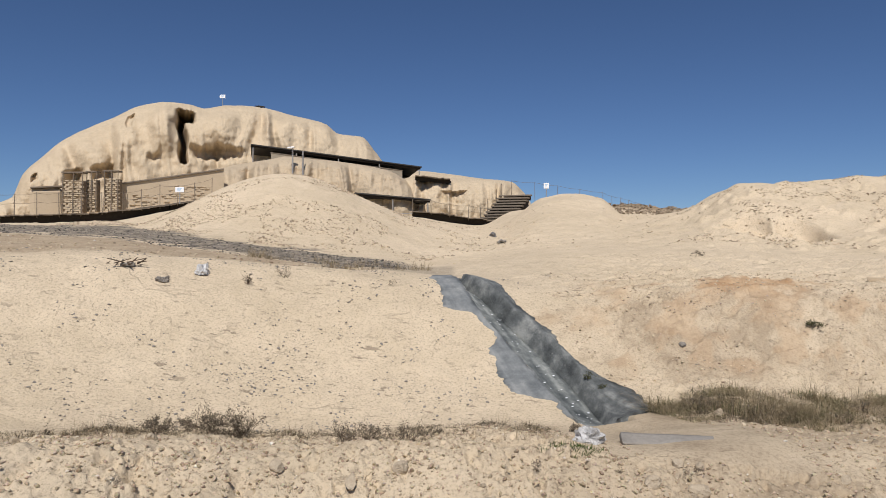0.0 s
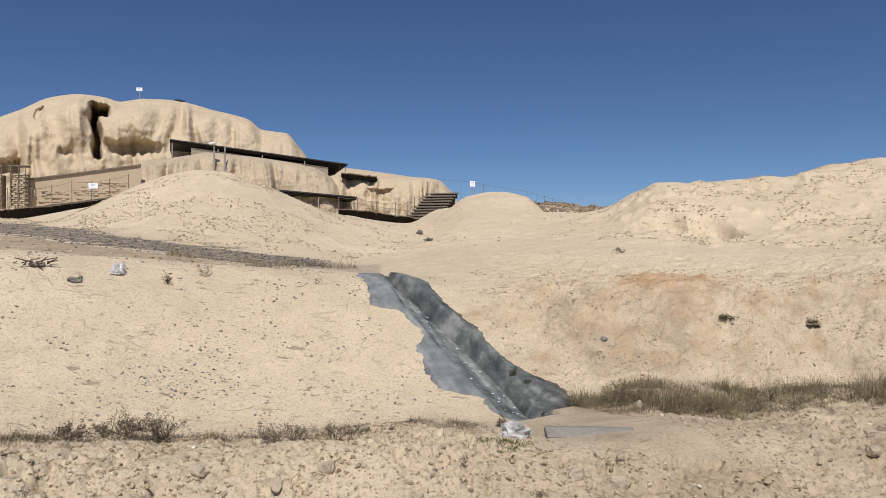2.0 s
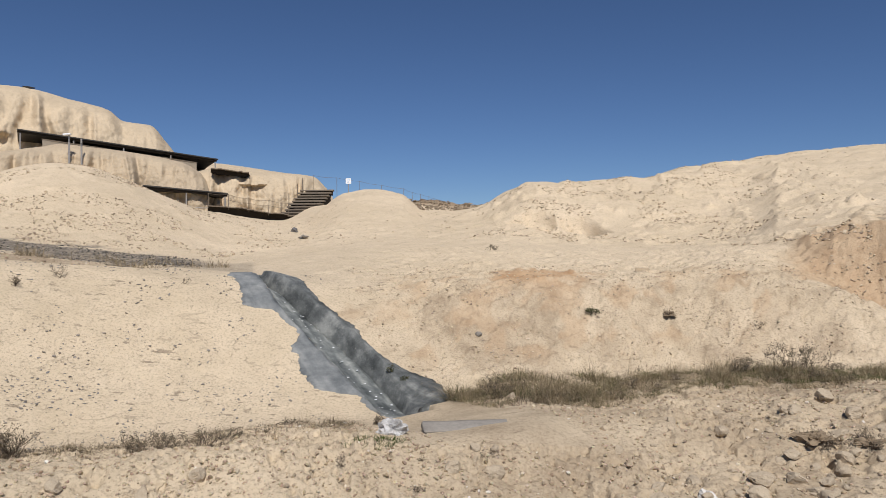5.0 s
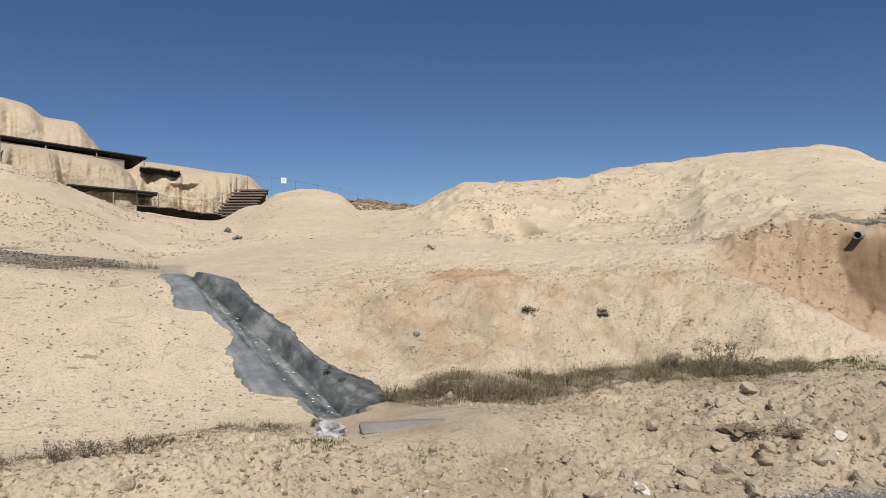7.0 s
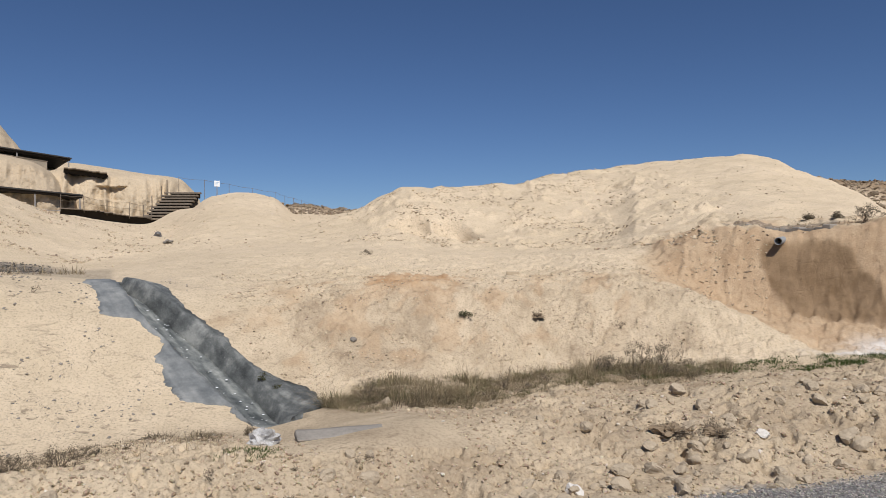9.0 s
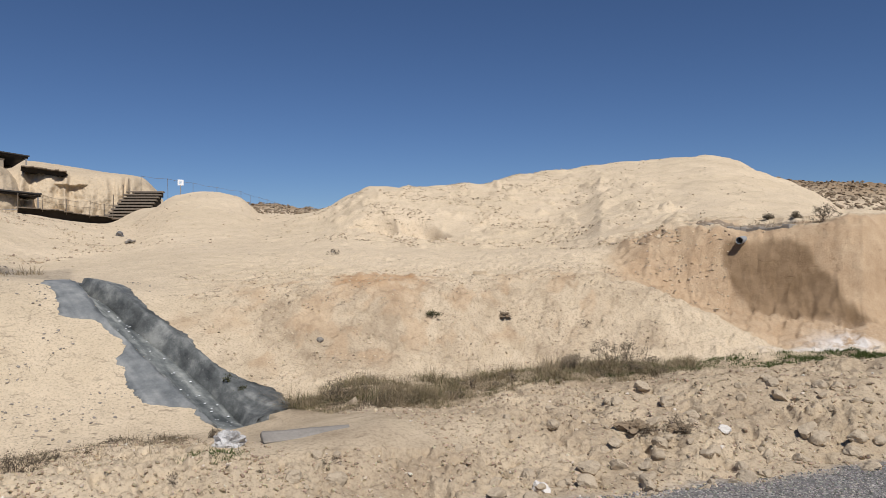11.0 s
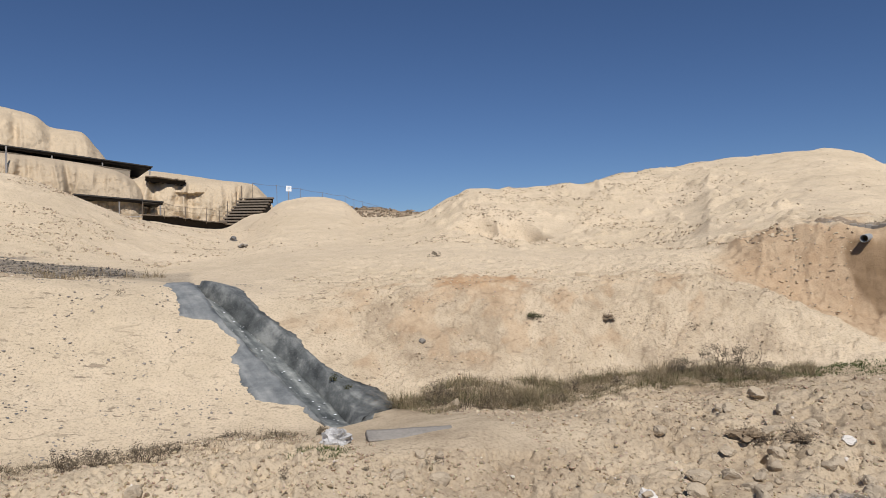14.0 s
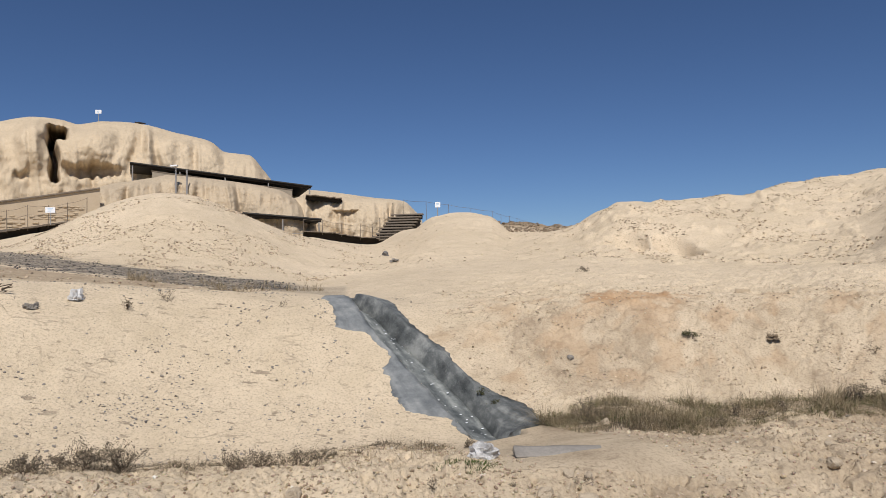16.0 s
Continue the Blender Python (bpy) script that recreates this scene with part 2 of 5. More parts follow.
TERRACE = [(-8.33, 13.66, 1.90), (-6.41, 14.11, 1.79), (-5.29, 14.04, 1.65), (-4.01, 13.41, 1.52), (-2.62, 12.73, 1.36), (-1.79, 12.47, 1.27), (-0.81, 12.37, 1.25), (0.15, 12.20, 1.16), (1.12, 12.45, 1.24), (3.15, 12.82, 1.31), (5.07, 12.62, 1.34), (6.81, 12.23, 1.31), (7.56, 11.78, 1.35), (8.63, 10.77, 1.45), (8.63, 9.18, 0.99), (9.10, 8.43, 0.58), (9.55, 7.75, 0.49), (9.79, 7.27, 0.43), (10.03, 6.59, 0.40)]
MOUND_FOOT = [(-12.50, 20.49, 2.30), (-9.51, 20.94, 2.25), (-6.87, 18.25, 2.03), (-5.15, 17.25, 1.83), (-3.42, 16.65, 1.61), (-1.80, 16.10, 1.40), (-0.30, 16.00, 1.24), (1.00, 16.97, 1.38), (2.44, 17.83, 1.59), (4.42, 17.97, 1.71), (6.70, 16.70, 1.65), (8.76, 15.73, 1.56), (10.14, 13.65, 1.55), (9.85, 11.57, 1.69), (9.74, 10.34, 1.76), (10.18, 9.17, 1.87), (10.56, 8.57, 1.82), (11.07, 7.90, 1.88), (11.37, 7.46, 1.96)]
MOUND_CREST = [(-17.71, 29.03, 2.55), (-13.61, 28.96, 2.66), (-11.30, 26.71, 2.49), (-9.34, 24.80, 2.89), (-8.48, 25.11, 3.34), (-7.67, 25.68, 3.80), (-6.79, 26.13, 4.16), (-5.83, 26.36, 4.31), (-4.84, 26.56, 4.18), (-3.83, 26.73, 3.85), (-2.64, 27.37, 3.37), (-0.99, 28.98, 2.80), (0.63, 30.99, 2.61), (2.46, 32.91, 2.55), (3.79, 35.80, 3.36), (5.02, 36.66, 4.11), (6.41, 36.44, 4.32), (7.56, 35.20, 4.04), (8.11, 31.99, 3.02), (8.54, 27.72, 2.89), (9.37, 25.85, 3.29), (10.22, 24.99, 3.82), (11.88, 24.80, 3.88), (14.70, 25.00, 4.07), (16.23, 25.23, 4.33), (22.55, 28.07, 5.27), (27.44, 29.10, 5.83), (30.11, 27.83, 5.96), (31.36, 26.42, 5.65), (31.54, 24.60, 4.94), (30.80, 22.26, 4.16), (27.59, 18.10, 2.74)]
SITE_EDGE = [(-27.08, 44.39, 3.02), (-22.12, 44.84, 3.10), (-18.33, 48.66, 4.06), (-13.58, 52.26, 4.65), (-7.94, 55.43, 4.84), (-1.92, 55.97, 3.95), (2.87, 55.93, 3.40), (5.85, 59.71, 4.67), (8.14, 59.45, 4.79), (12.59, 58.66, 4.75), (14.75, 58.16, 4.09), (17.66, 57.34, 4.14), (23.48, 57.38, 6.11), (32.28, 52.93, 5.76), (35.49, 50.84, 6.20), (45.52, 42.09, 6.26), (47.31, 36.90, 5.70), (44.77, 31.95, 4.61), (41.81, 27.43, 3.00)]
BACKLAND = [(-57.28, 93.91, 6.06), (-31.49, 105.40, 6.60), (5.64, 109.86, 6.81), (23.09, 107.55, 7.71), (27.04, 106.63, 7.82), (31.63, 105.35, 7.09), (38.19, 103.16, 6.58), (57.27, 93.91, 6.79), (80.76, 74.68, 8.29), (83.20, 64.05, 9.54), (81.40, 58.09, 8.85), (79.44, 52.09, 8.10)]
FORT_CREST = [(-43.91, 66.87, 5.19), (-40.88, 68.77, 6.36), (-40.08, 69.24, 8.55), (-38.64, 70.05, 10.37), (-37.15, 70.85, 12.02), (-34.94, 71.97, 13.53), (-33.09, 72.83, 14.58), (-30.69, 73.88, 16.03), (-28.19, 74.87, 16.57), (-26.38, 75.52, 16.47), (-25.06, 75.97, 16.14), (-22.90, 76.65, 16.57), (-20.68, 77.28, 16.63), (-18.99, 77.71, 16.47), (-16.10, 78.36, 15.81), (-12.84, 78.96, 15.05), (-11.34, 79.19, 13.98), (-8.91, 79.50, 13.72), (-7.38, 79.66, 12.07), (-5.84, 79.79, 10.35), (-1.50, 79.99, 10.00), (4.10, 79.89, 9.25), (7.49, 79.65, 8.85), (9.02, 79.49, 7.54)]
CHUTE = [(0.28, 10.44), (0.62, 9.08), (0.96, 8.47), (1.24, 7.90), (1.39, 7.49), (1.49, 6.98)]
HOLLOWS = [(8.15, 19.5, 0.75, 0.45), (9.25, 18.7, 0.7, 0.5)]
PLACES = {
    "plastic_bag": [(-2.93, 8.85)],
    "debris": [(-3.71, 8.57)],
    "shard": [(-3.25, 8.43)],
    "white_bag": [(1.05, 5.24)],
    "brick": [(6.12, 10.27)],
    "stone": [(2.79, 8.49)],
    "slab": [(1.60, 5.14)],
    "root_clump": [(5.49, 8.55)],
    "berm_root": [(4.03, 4.37), (4.34, 4.20)],
    "tufts": [(-2.37, 8.85), (-0.68, 9.34), (-1.99, 9.17), (4.43, 8.65), (6.44, 7.96), (4.91, 13.96), (4.89, 13.93)],
    "ditch_bushes": [(-1.99, 6.04), (-1.69, 6.13), (-2.29, 5.83), (-0.80, 5.89), (-0.63, 6.05), (-0.29, 5.81), (-2.78, 5.92), (-3.00, 5.52), (0.34, 6.55), (1.18, 6.41), (-0.07, 6.42)],
    "green": [(0.86, 4.89)],
    "bank_shrub": [(6.17, 7.14), (6.37, 7.00), (5.49, 7.11)],
    "pipe": [(10.20, 8.47)],
    "lip": [(10.35, 9.34), (10.79, 8.86), (10.92, 8.08)],
    "ridge_bush": [(11.33, 7.77), (11.80, 8.62), (11.92, 9.30)],
    "valley_rag": [(1.75, 25.64), (1.88, 23.22)],
    "salt": [(8.49, 5.90), (9.45, 6.09)],
    "white_stone": [(4.65, 4.04), (2.79, 3.95), (2.79, 3.90)],
    "rocks": [(4.89, 5.23), (4.78, 4.76), (5.24, 3.74), (5.23, 3.62), (5.55, 4.23), (4.31, 5.03), (3.48, 4.74), (5.37, 4.79), (-1.03, 4.50), (-0.26, 4.55), (-1.16, 4.35)],
}
LOWER_CREST = [(-19.06, 61.10, 7.73), (-18.32, 61.32, 8.47), (-16.55, 61.82, 8.91), (-14.73, 62.28, 9.26), (-13.58, 62.54, 9.53), (-11.94, 62.88, 9.43), (-10.03, 63.21, 9.27), (-7.13, 63.60, 8.92), (-4.67, 63.83, 8.40), (-3.43, 63.91, 7.72), (-2.19, 63.96, 6.63), (-0.95, 63.99, 5.04)]
OUTCROP_CREST = [(-4.82, 65.82, 7.29), (-3.28, 65.92, 8.01), (-1.23, 65.99, 8.38), (0.82, 65.99, 8.02), (3.38, 65.91, 7.91), (5.42, 65.78, 7.74), (6.54, 65.68, 7.27), (7.19, 65.61, 6.45), (7.95, 65.52, 5.73)]
SHED_ROOF = [(-16.31, 62.40, 10.53), (-2.16, 65.96, 9.04)]
LOW_SHED = [(-6.64, 56.11, 5.88), (-1.21, 57.49, 5.49)]
WALL_TOP = [(-27.92, 49.70, 5.81), (-23.18, 52.08, 6.26), (-20.09, 53.34, 6.87), (-16.47, 54.57, 7.59)]
BOARDWALK = [(-27.44, 41.79, 3.45), (-26.04, 42.69, 3.56), (-22.12, 44.84, 3.80), (-19.79, 45.92, 4.10), (-17.97, 47.73, 4.53), (-15.77, 49.55, 5.11)]
BOARDWALK_LOW = [(-2.31, 54.95, 4.47), (-0.17, 55.00, 4.30), (1.96, 54.96, 3.95), (3.33, 54.90, 3.86)]
BOARDWALK_UP = [(-2.30, 60.26, 7.69), (-0.66, 60.30, 7.51), (0.61, 60.30, 7.37)]
TOP_TIMBER = [(-20.01, 77.46, 16.79), (-18.64, 77.80, 16.49)]
STAIRS = [(3.95, 54.86, 3.82), (5.85, 58.74, 5.98)]
SIGNS = [(-22.94, 75.60, 17.48), (8.17, 57.42, 6.60), (-16.91, 46.63, 5.41)]
POSTS = [(-11.86, 57.29, 9.53), (-11.08, 57.44, 9.33)]
RIDGE_FENCE = [(5.62, 59.74, 6.48), (8.41, 61.43, 6.43), (11.08, 63.03, 6.26), (14.24, 64.45, 5.86), (21.90, 76.94, 5.49)]


def pchip(x, xs, ys):
    """Monotone cubic through xs, ys, constant beyond the ends."""
    xs, ys = np.asarray(xs, float), np.asarray(ys, float)
    h, d = np.diff(xs), np.diff(ys) / np.diff(xs)
    s = np.zeros_like(ys)
    ok = d[:-1] * d[1:] > 0
    w1, w2 = 2 * h[1:] + h[:-1], h[1:] + 2 * h[:-1]
    s[1:-1][ok] = ((w1 + w2)[ok]) / (w1[ok] / d[:-1][ok] + w2[ok] / d[1:][ok])
    s[0], s[-1] = d[0], d[-1]
    x = np.clip(x, xs[0], xs[-1])
    i = np.clip(np.searchsorted(xs, x, side="right") - 1, 0, len(xs) - 2)
    t = (x - xs[i]) / h[i]
    return (ys[i] * (1 + 2 * t) * (1 - t) ** 2 + h[i] * s[i] * t * (1 - t) ** 2
            + ys[i + 1] * t * t * (3 - 2 * t) + h[i] * s[i + 1] * t * t * (t - 1))


def lattice(x, y, seed):
    """Smooth random values, -1 to 1, one cell a unit wide."""
    xi, yi = np.floor(x).astype(np.int64), np.floor(y).astype(np.int64)
    fx, fy = x - xi, y - yi

    def corner(i, j):
        k = (i * 374761393 + j * 668265263 + seed * 1274126177) & 0xFFFFFFFF
        k = ((k ^ (k >> 13)) * 1103515245) & 0xFFFFFFFF
        k = ((k ^ (k >> 16)) * 2654435761) & 0xFFFFFFFF
        a = (k & 0xFFFF) / 65536.0 * 2 * np.pi
        return np.cos(a) * (x - i) + np.sin(a) * (y - j)

    u, v = fx * fx * fx * (fx * (fx * 6 - 15) + 10), fy * fy * fy * (fy * (fy * 6 - 15) + 10)
    a = corner(xi, yi) * (1 - u) + corner(xi + 1, yi) * u
    b = corner(xi, yi + 1) * (1 - u) + corner(xi + 1, yi + 1) * u
    return (a * (1 - v) + b * v) * 1.5


def fbm(x, y, scale, octaves=4, seed=0, gain=0.5):
    total, amp = 0, 1.0
    for k in range(octaves):
        total = total + amp * lattice(x / scale + 17.3 * k, y / scale - 9.1 * k, seed + k)
        scale, amp = scale / 2.03, amp * gain
    return total


def step(x, a, b):
    t = np.clip((x - a) / (b - a), 0, 1)
    return t * t * (3 - 2 * t)


FEATURES = [BERM_FOOT, BERM_CREST, DITCH, BANK_FOOT, BANK_TOP, TERRACE, MOUND_FOOT, MOUND_CREST, SITE_EDGE, BACKLAND]
TABLES = []
for feature in FEATURES:
    p = np.array(feature)
    a = np.degrees(np.arctan2(p[:, 0], p[:, 1]))
    o = np.argsort(a)
    TABLES.append((a[o], np.hypot(p[:, 0], p[:, 1])[o], p[o, 2]))


def stretch(az):
    """To both sides of the view the lines of the plan run on beside the road."""
    c = np.cos(np.radians(np.clip(az, -89, 89)))
    return np.where(az < -32, np.minimum(3, math.cos(radians(32)) / c), np.where(az > 58, np.minimum(3, math.cos(radians(58)) / c), 1.0))


def base_height(x, y):
    """Height of the ground before its small relief, the belt that a place lies in (2 berm foot, 3 berm crest, 4 ditch,
    5 bank foot, 6 bank top, 7 terrace, 8 mound foot, 9 mound crest, 10 site, 11 backland), its bearing and distance."""
    x, y = np.atleast_1d(np.asarray(x, float)), np.atleast_1d(np.asarray(y, float))
    az, r = np.degrees(np.arctan2(x, y)), np.hypot(x, y)
    R, H = [np.zeros_like(az), np.full_like(az, 2.0)], [np.zeros_like(az), np.zeros_like(az)]
    far_along = stretch(az)
    for a, rr, z in TABLES:
        R.append(pchip(az, a, rr) * far_along)
        H.append(pchip(az, a, z))
    R, H = np.array(R + [np.full_like(az, 400.0), np.full_like(az, 3500.0)]), np.array(H + [np.full_like(az, 5.0), np.full_like(az, 6.0)])
    h = np.diff(R, axis=0)
    d = np.diff(H, axis=0) / h
    s = np.zeros_like(H)
    ok = d[:-1] * d[1:] > 0
    s[1:-1] = np.where(ok, 0.6 * np.sign(d[:-1]) * np.minimum(abs(d[:-1]), abs(d[1:])), 0)
    k = np.arange(len(az))
    i = np.clip((R <= r).sum(0) - 1, 0, len(R) - 2)
    hh, r0 = h[i, k], R[i, k]
    t = np.clip((r - r0) / hh, 0, 1)
    z = (H[i, k] * (1 + 2 * t) * (1 - t) ** 2 + hh * s[i, k] * t * (1 - t) ** 2
         + H[i + 1, k] * t * t * (3 - 2 * t) + hh * s[i + 1, k] * t * t * (t - 1))
    # behind the road the ground is level
    level = 1 - step(y, -0.5, 2.5)
    s = np.where(level > 0.5, np.where(y + 0.4 * fbm(x, y, 3.0, 2, 91) > -4.5, 1.5, 5.5), i + t)
    return z * (1 - level), s, az, r


# the chute's middle line in plan, top to bottom
CH = np.array(CHUTE)
CH_LEN = np.concatenate([[0], np.cumsum(np.hypot(*np.diff(CH, axis=0).T))])


def chute_place(u):
    """Plan place and direction at u metres along the chute."""
    x, y = pchip(u, CH_LEN, CH[:, 0]), pchip(u, CH_LEN, CH[:, 1])
    e = 0.05
    dx = pchip(u + e, CH_LEN, CH[:, 0]) - pchip(u - e, CH_LEN, CH[:, 0])
    dy = pchip(u + e, CH_LEN, CH[:, 1]) - pchip(u - e, CH_LEN, CH[:, 1])
    n = np.hypot(dx, dy) + 1e-9
    return x, y, dx / n, dy / n


def chute_coords(x, y):
    """Metres along the chute and to its right (seen from the road), far from it 9."""
    u = np.linspace(0, CH_LEN[-1], 60)
    cx, cy, dx, dy = chute_place(u)
    near = (abs(x - cx.mean()) < 3) & (abs(y - cy.mean()) < 4)
    uu, vv = np.full(x.shape, -9.0), np.full(x.shape, 9.0)
    px, py = x[near], y[near]
    d = (px[:, None] - cx) ** 2 + (py[:, None] - cy) ** 2
    k = d.argmin(1)
    ax, ay = px - cx[k], py - cy[k]
    uu[near] = u[k] + ax * dx[k] + ay * dy[k]
    vv[near] = ay * dx[k] - ax * dy[k]
    return uu, vv


def ground_height(x, y, detail=True):
    x, y = np.atleast_1d(np.asarray(x, float)), np.atleast_1d(np.asarray(y, float))
    z, s, az, r = base_height(x, y)
    if detail:
        berm = step(s, 1.95, 2.25) * (1 - step(s, 4.6, 5.0))
        bank = step(s, 4.8, 5.2) * (1 - step(s, 7.0, 8.0))
        mound = step(s, 7.3, 8.3) * (1 - step(s, 9.6, 10.2))
        recess = step(s, 6.6, 7.0) * (1 - step(s, 8.0, 8.3)) * step(az, 40, 43)
        near = r < 16
        add = np.zeros_like(z)
        xn, yn = x[near], y[near]
        lump = fbm(xn, yn, 0.42, 4, 3, 0.6)
        lump2 = np.maximum(0, fbm(xn + 5, yn, 0.16, 2, 9))
        gate = step(fbm(xn, yn, 0.9, 2, 31), -0.15, 0.35)
        rough = 1 - 2 * np.abs(fbm(xn, yn, 0.17, 3, 51, 0.62))
        pit = np.maximum(0, fbm(xn + 3, yn, 0.33, 3, 57, 0.6) - 0.35)
        ledge = step(fbm(xn * 0.55 + yn * 0.3, yn * 1.6 - xn * 0.3, 0.5, 3, 59, 0.6), 0.12, 0.2)
        crust = step(fbm(xn * 0.5 + yn * 0.5, yn * 1.3 - xn * 0.9, 0.3, 3, 61, 0.62), 0.10, 0.22)
        add[near] = (berm[near] * (0.035 * lump + 0.015 * gate * lump2 + 0.06 * fbm(xn, yn, 1.3, 2, 21) + 0.022 * rough * (0.4 + gate) - 0.16 * pit - 0.035 * ledge * gate)
                     + bank[near] * (0.008 * fbm(xn, yn, 0.12, 3, 5, 0.6) * (0.5 + step(az[near], 2, 14)) + 0.035 * fbm(xn, yn, 1.1, 3, 6)
                                     + 0.012 * crust * (0.5 + 1.6 * step(az[near], 6, 14)) + 0.018 * np.maximum(0, fbm(xn, yn, 0.14, 3, 66, 0.65)) * step(az[near], 8, 16) + 0.02 * fbm(xn * 0.5 + yn * 0.5, yn - xn, 0.5, 3, 64) * step(az[near], 8, 16)
                                     + 0.02 * gate * lump2 * step(az[near], 8, 18))
                     + recess[near] * (0.05 * lump + 0.03 * lump2))
        far = (r >= 13) & (r < 130)
        xf, yf = x[far], y[far]
        clods = np.maximum(0, fbm(xf, yf, 0.7, 3, 12, 0.6) - 0.15)
        right = step(az[far], 14, 22)
        add[far] += mound[far] * (0.13 * fbm(xf, yf, 2.6, 3, 11) * (0.5 + 0.6 * right) + clods * (1 - step(s[far], 8.75, 8.95)) * (0.05 + 0.12 * right * (1 - step(s[far] + (az[far] - 38) * 0.08, 8.7, 9.0))))
        add[far] += step(s[far], 10.2, 10.8) * 0.4 * fbm(xf, yf, 3.5, 4, 14, 0.6)
        # a small slipped hollow with a cut edge in the ridge
        for hx, hy, hr, hd in HOLLOWS:
            q = np.hypot((x - hx) / hr, (y - hy) / (1.6 * hr))
            add -= hd * (1 - step(q + 0.25 * lattice(x / 0.8, y / 0.8, 77), 0.72, 0.98))
    # bed of the chute
    u, v = chute_coords(x, y)
    if detail:
        z = z + add * step(abs(v), 0.7, 1.1)
    inside = step(u, -0.1, 0.05) * (1 - step(u, CH_LEN[-1] - 0.1, CH_LEN[-1] + 0.25))
    z = z - inside * 0.40 * step(v, -0.18, -0.12) * (1 - step(v, 0.27, 0.32))
    return z


def height_at(x, y):
    return float(ground_height(x, y)[0])


def link_mesh(name, verts, faces, mat, parent=None, smooth=False):
    me = bpy.data.meshes.new(name)
    me.from_pydata([tuple(v) for v in np.asarray(verts, float).tolist()], [], np.asarray(faces).tolist() if isinstance(faces, np.ndarray) else faces)
    me.materials.append(mat)
    if smooth:
        me.polygons.foreach_set("use_smooth", [True] * len(me.polygons))
    ob = new(name, me)
    if parent:
        ob.parent = parent
    return ob


def part(name, bm, mat, parent=None, label="", smooth=False):
    me = bpy.data.meshes.new(name)
    bm.to_mesh(me)
    bm.free()
    me.materials.append(mat)
    if smooth:
        me.polygons.foreach_set("use_smooth", [True] * len(me.polygons))
    ob = new(name, me)
    if parent:
        ob.parent = parent
    return tagged(ob, label)


def thing(name, x, y, z, label, category, group="", turn=0.0):
    e = new(name)
    e.empty_display_size = 0.1
    e.matrix_basis = pose(x, y, z, 0, 0, turn)
    return tagged(e, label, category, group)


def put_box(bm, lo, hi, m=None, bevel=0.0):
    r = bmesh.ops.create_cube(bm, size=1.0)
    s = [hi[k] - lo[k] for k in range(3)]
    c = [(hi[k] + lo[k]) / 2 for k in range(3)]
    mm = Matrix.Translation(c) @ Matrix.Diagonal((*s, 1))
    bmesh.ops.transform(bm, matrix=(m @ mm) if m else mm, verts=r["verts"])
    if bevel:
        es = list({e for v in r["verts"] for e in v.link_edges})
        bmesh.ops.bevel(bm, geom=es, offset=bevel, segments=1, affect="EDGES")


def put_rod(bm, a, b, ra, rb=None, sides=8):
    a, b = Vector(a), Vector(b)
    d = b - a
    m = Matrix.Translation((a + b) / 2) @ d.to_track_quat("Z", "Y").to_matrix().to_4x4()
    bmesh.ops.create_cone(bm, cap_ends=True, segments=sides, radius1=ra, radius2=ra if rb is None else rb, depth=d.length, matrix=m)


# one sheet in rings round the camera's place: fine in front, coarse behind
AZ = np.concatenate([np.arange(-180, -96, 3.0), np.arange(-96, -40, 1.0), np.arange(-40, 66, 0.11), np.arange(66, 96, 1.0), np.arange(96, 180, 3.0)])
RR = np.concatenate([[0.02, 1, 2, 3, 3.5], np.arange(3.8, 7.6, 0.018), np.arange(7.6, 11.6, 0.03), np.arange(11.6, 15.5, 0.05), np.geomspace(15.5, 42, 240), np.geomspace(42.5, 125, 70), np.geomspace(130, 3500, 24)])
gx, gy = (RR[:, None] * np.sin(np.radians(AZ))).ravel(), (RR[:, None] * np.cos(np.radians(AZ))).ravel()
gz = ground_height(gx, gy)
nr, na = len(RR), len(AZ)
idx = np.arange(nr * na).reshape(nr, na)
quads = np.stack([idx[:-1], np.roll(idx[:-1], -1, 1), np.roll(idx[1:], -1, 1), idx[1:]], -1).reshape(-1, 4)[:, ::-1]
ground = link_mesh("ground", np.stack([gx, gy, gz], -1), quads.tolist() + [idx[0][::-1].tolist()], M_GROUND, smooth=True)
tagged(ground, "pale dry sandy clay ground with banks and mounds", "ground", kind="structure")


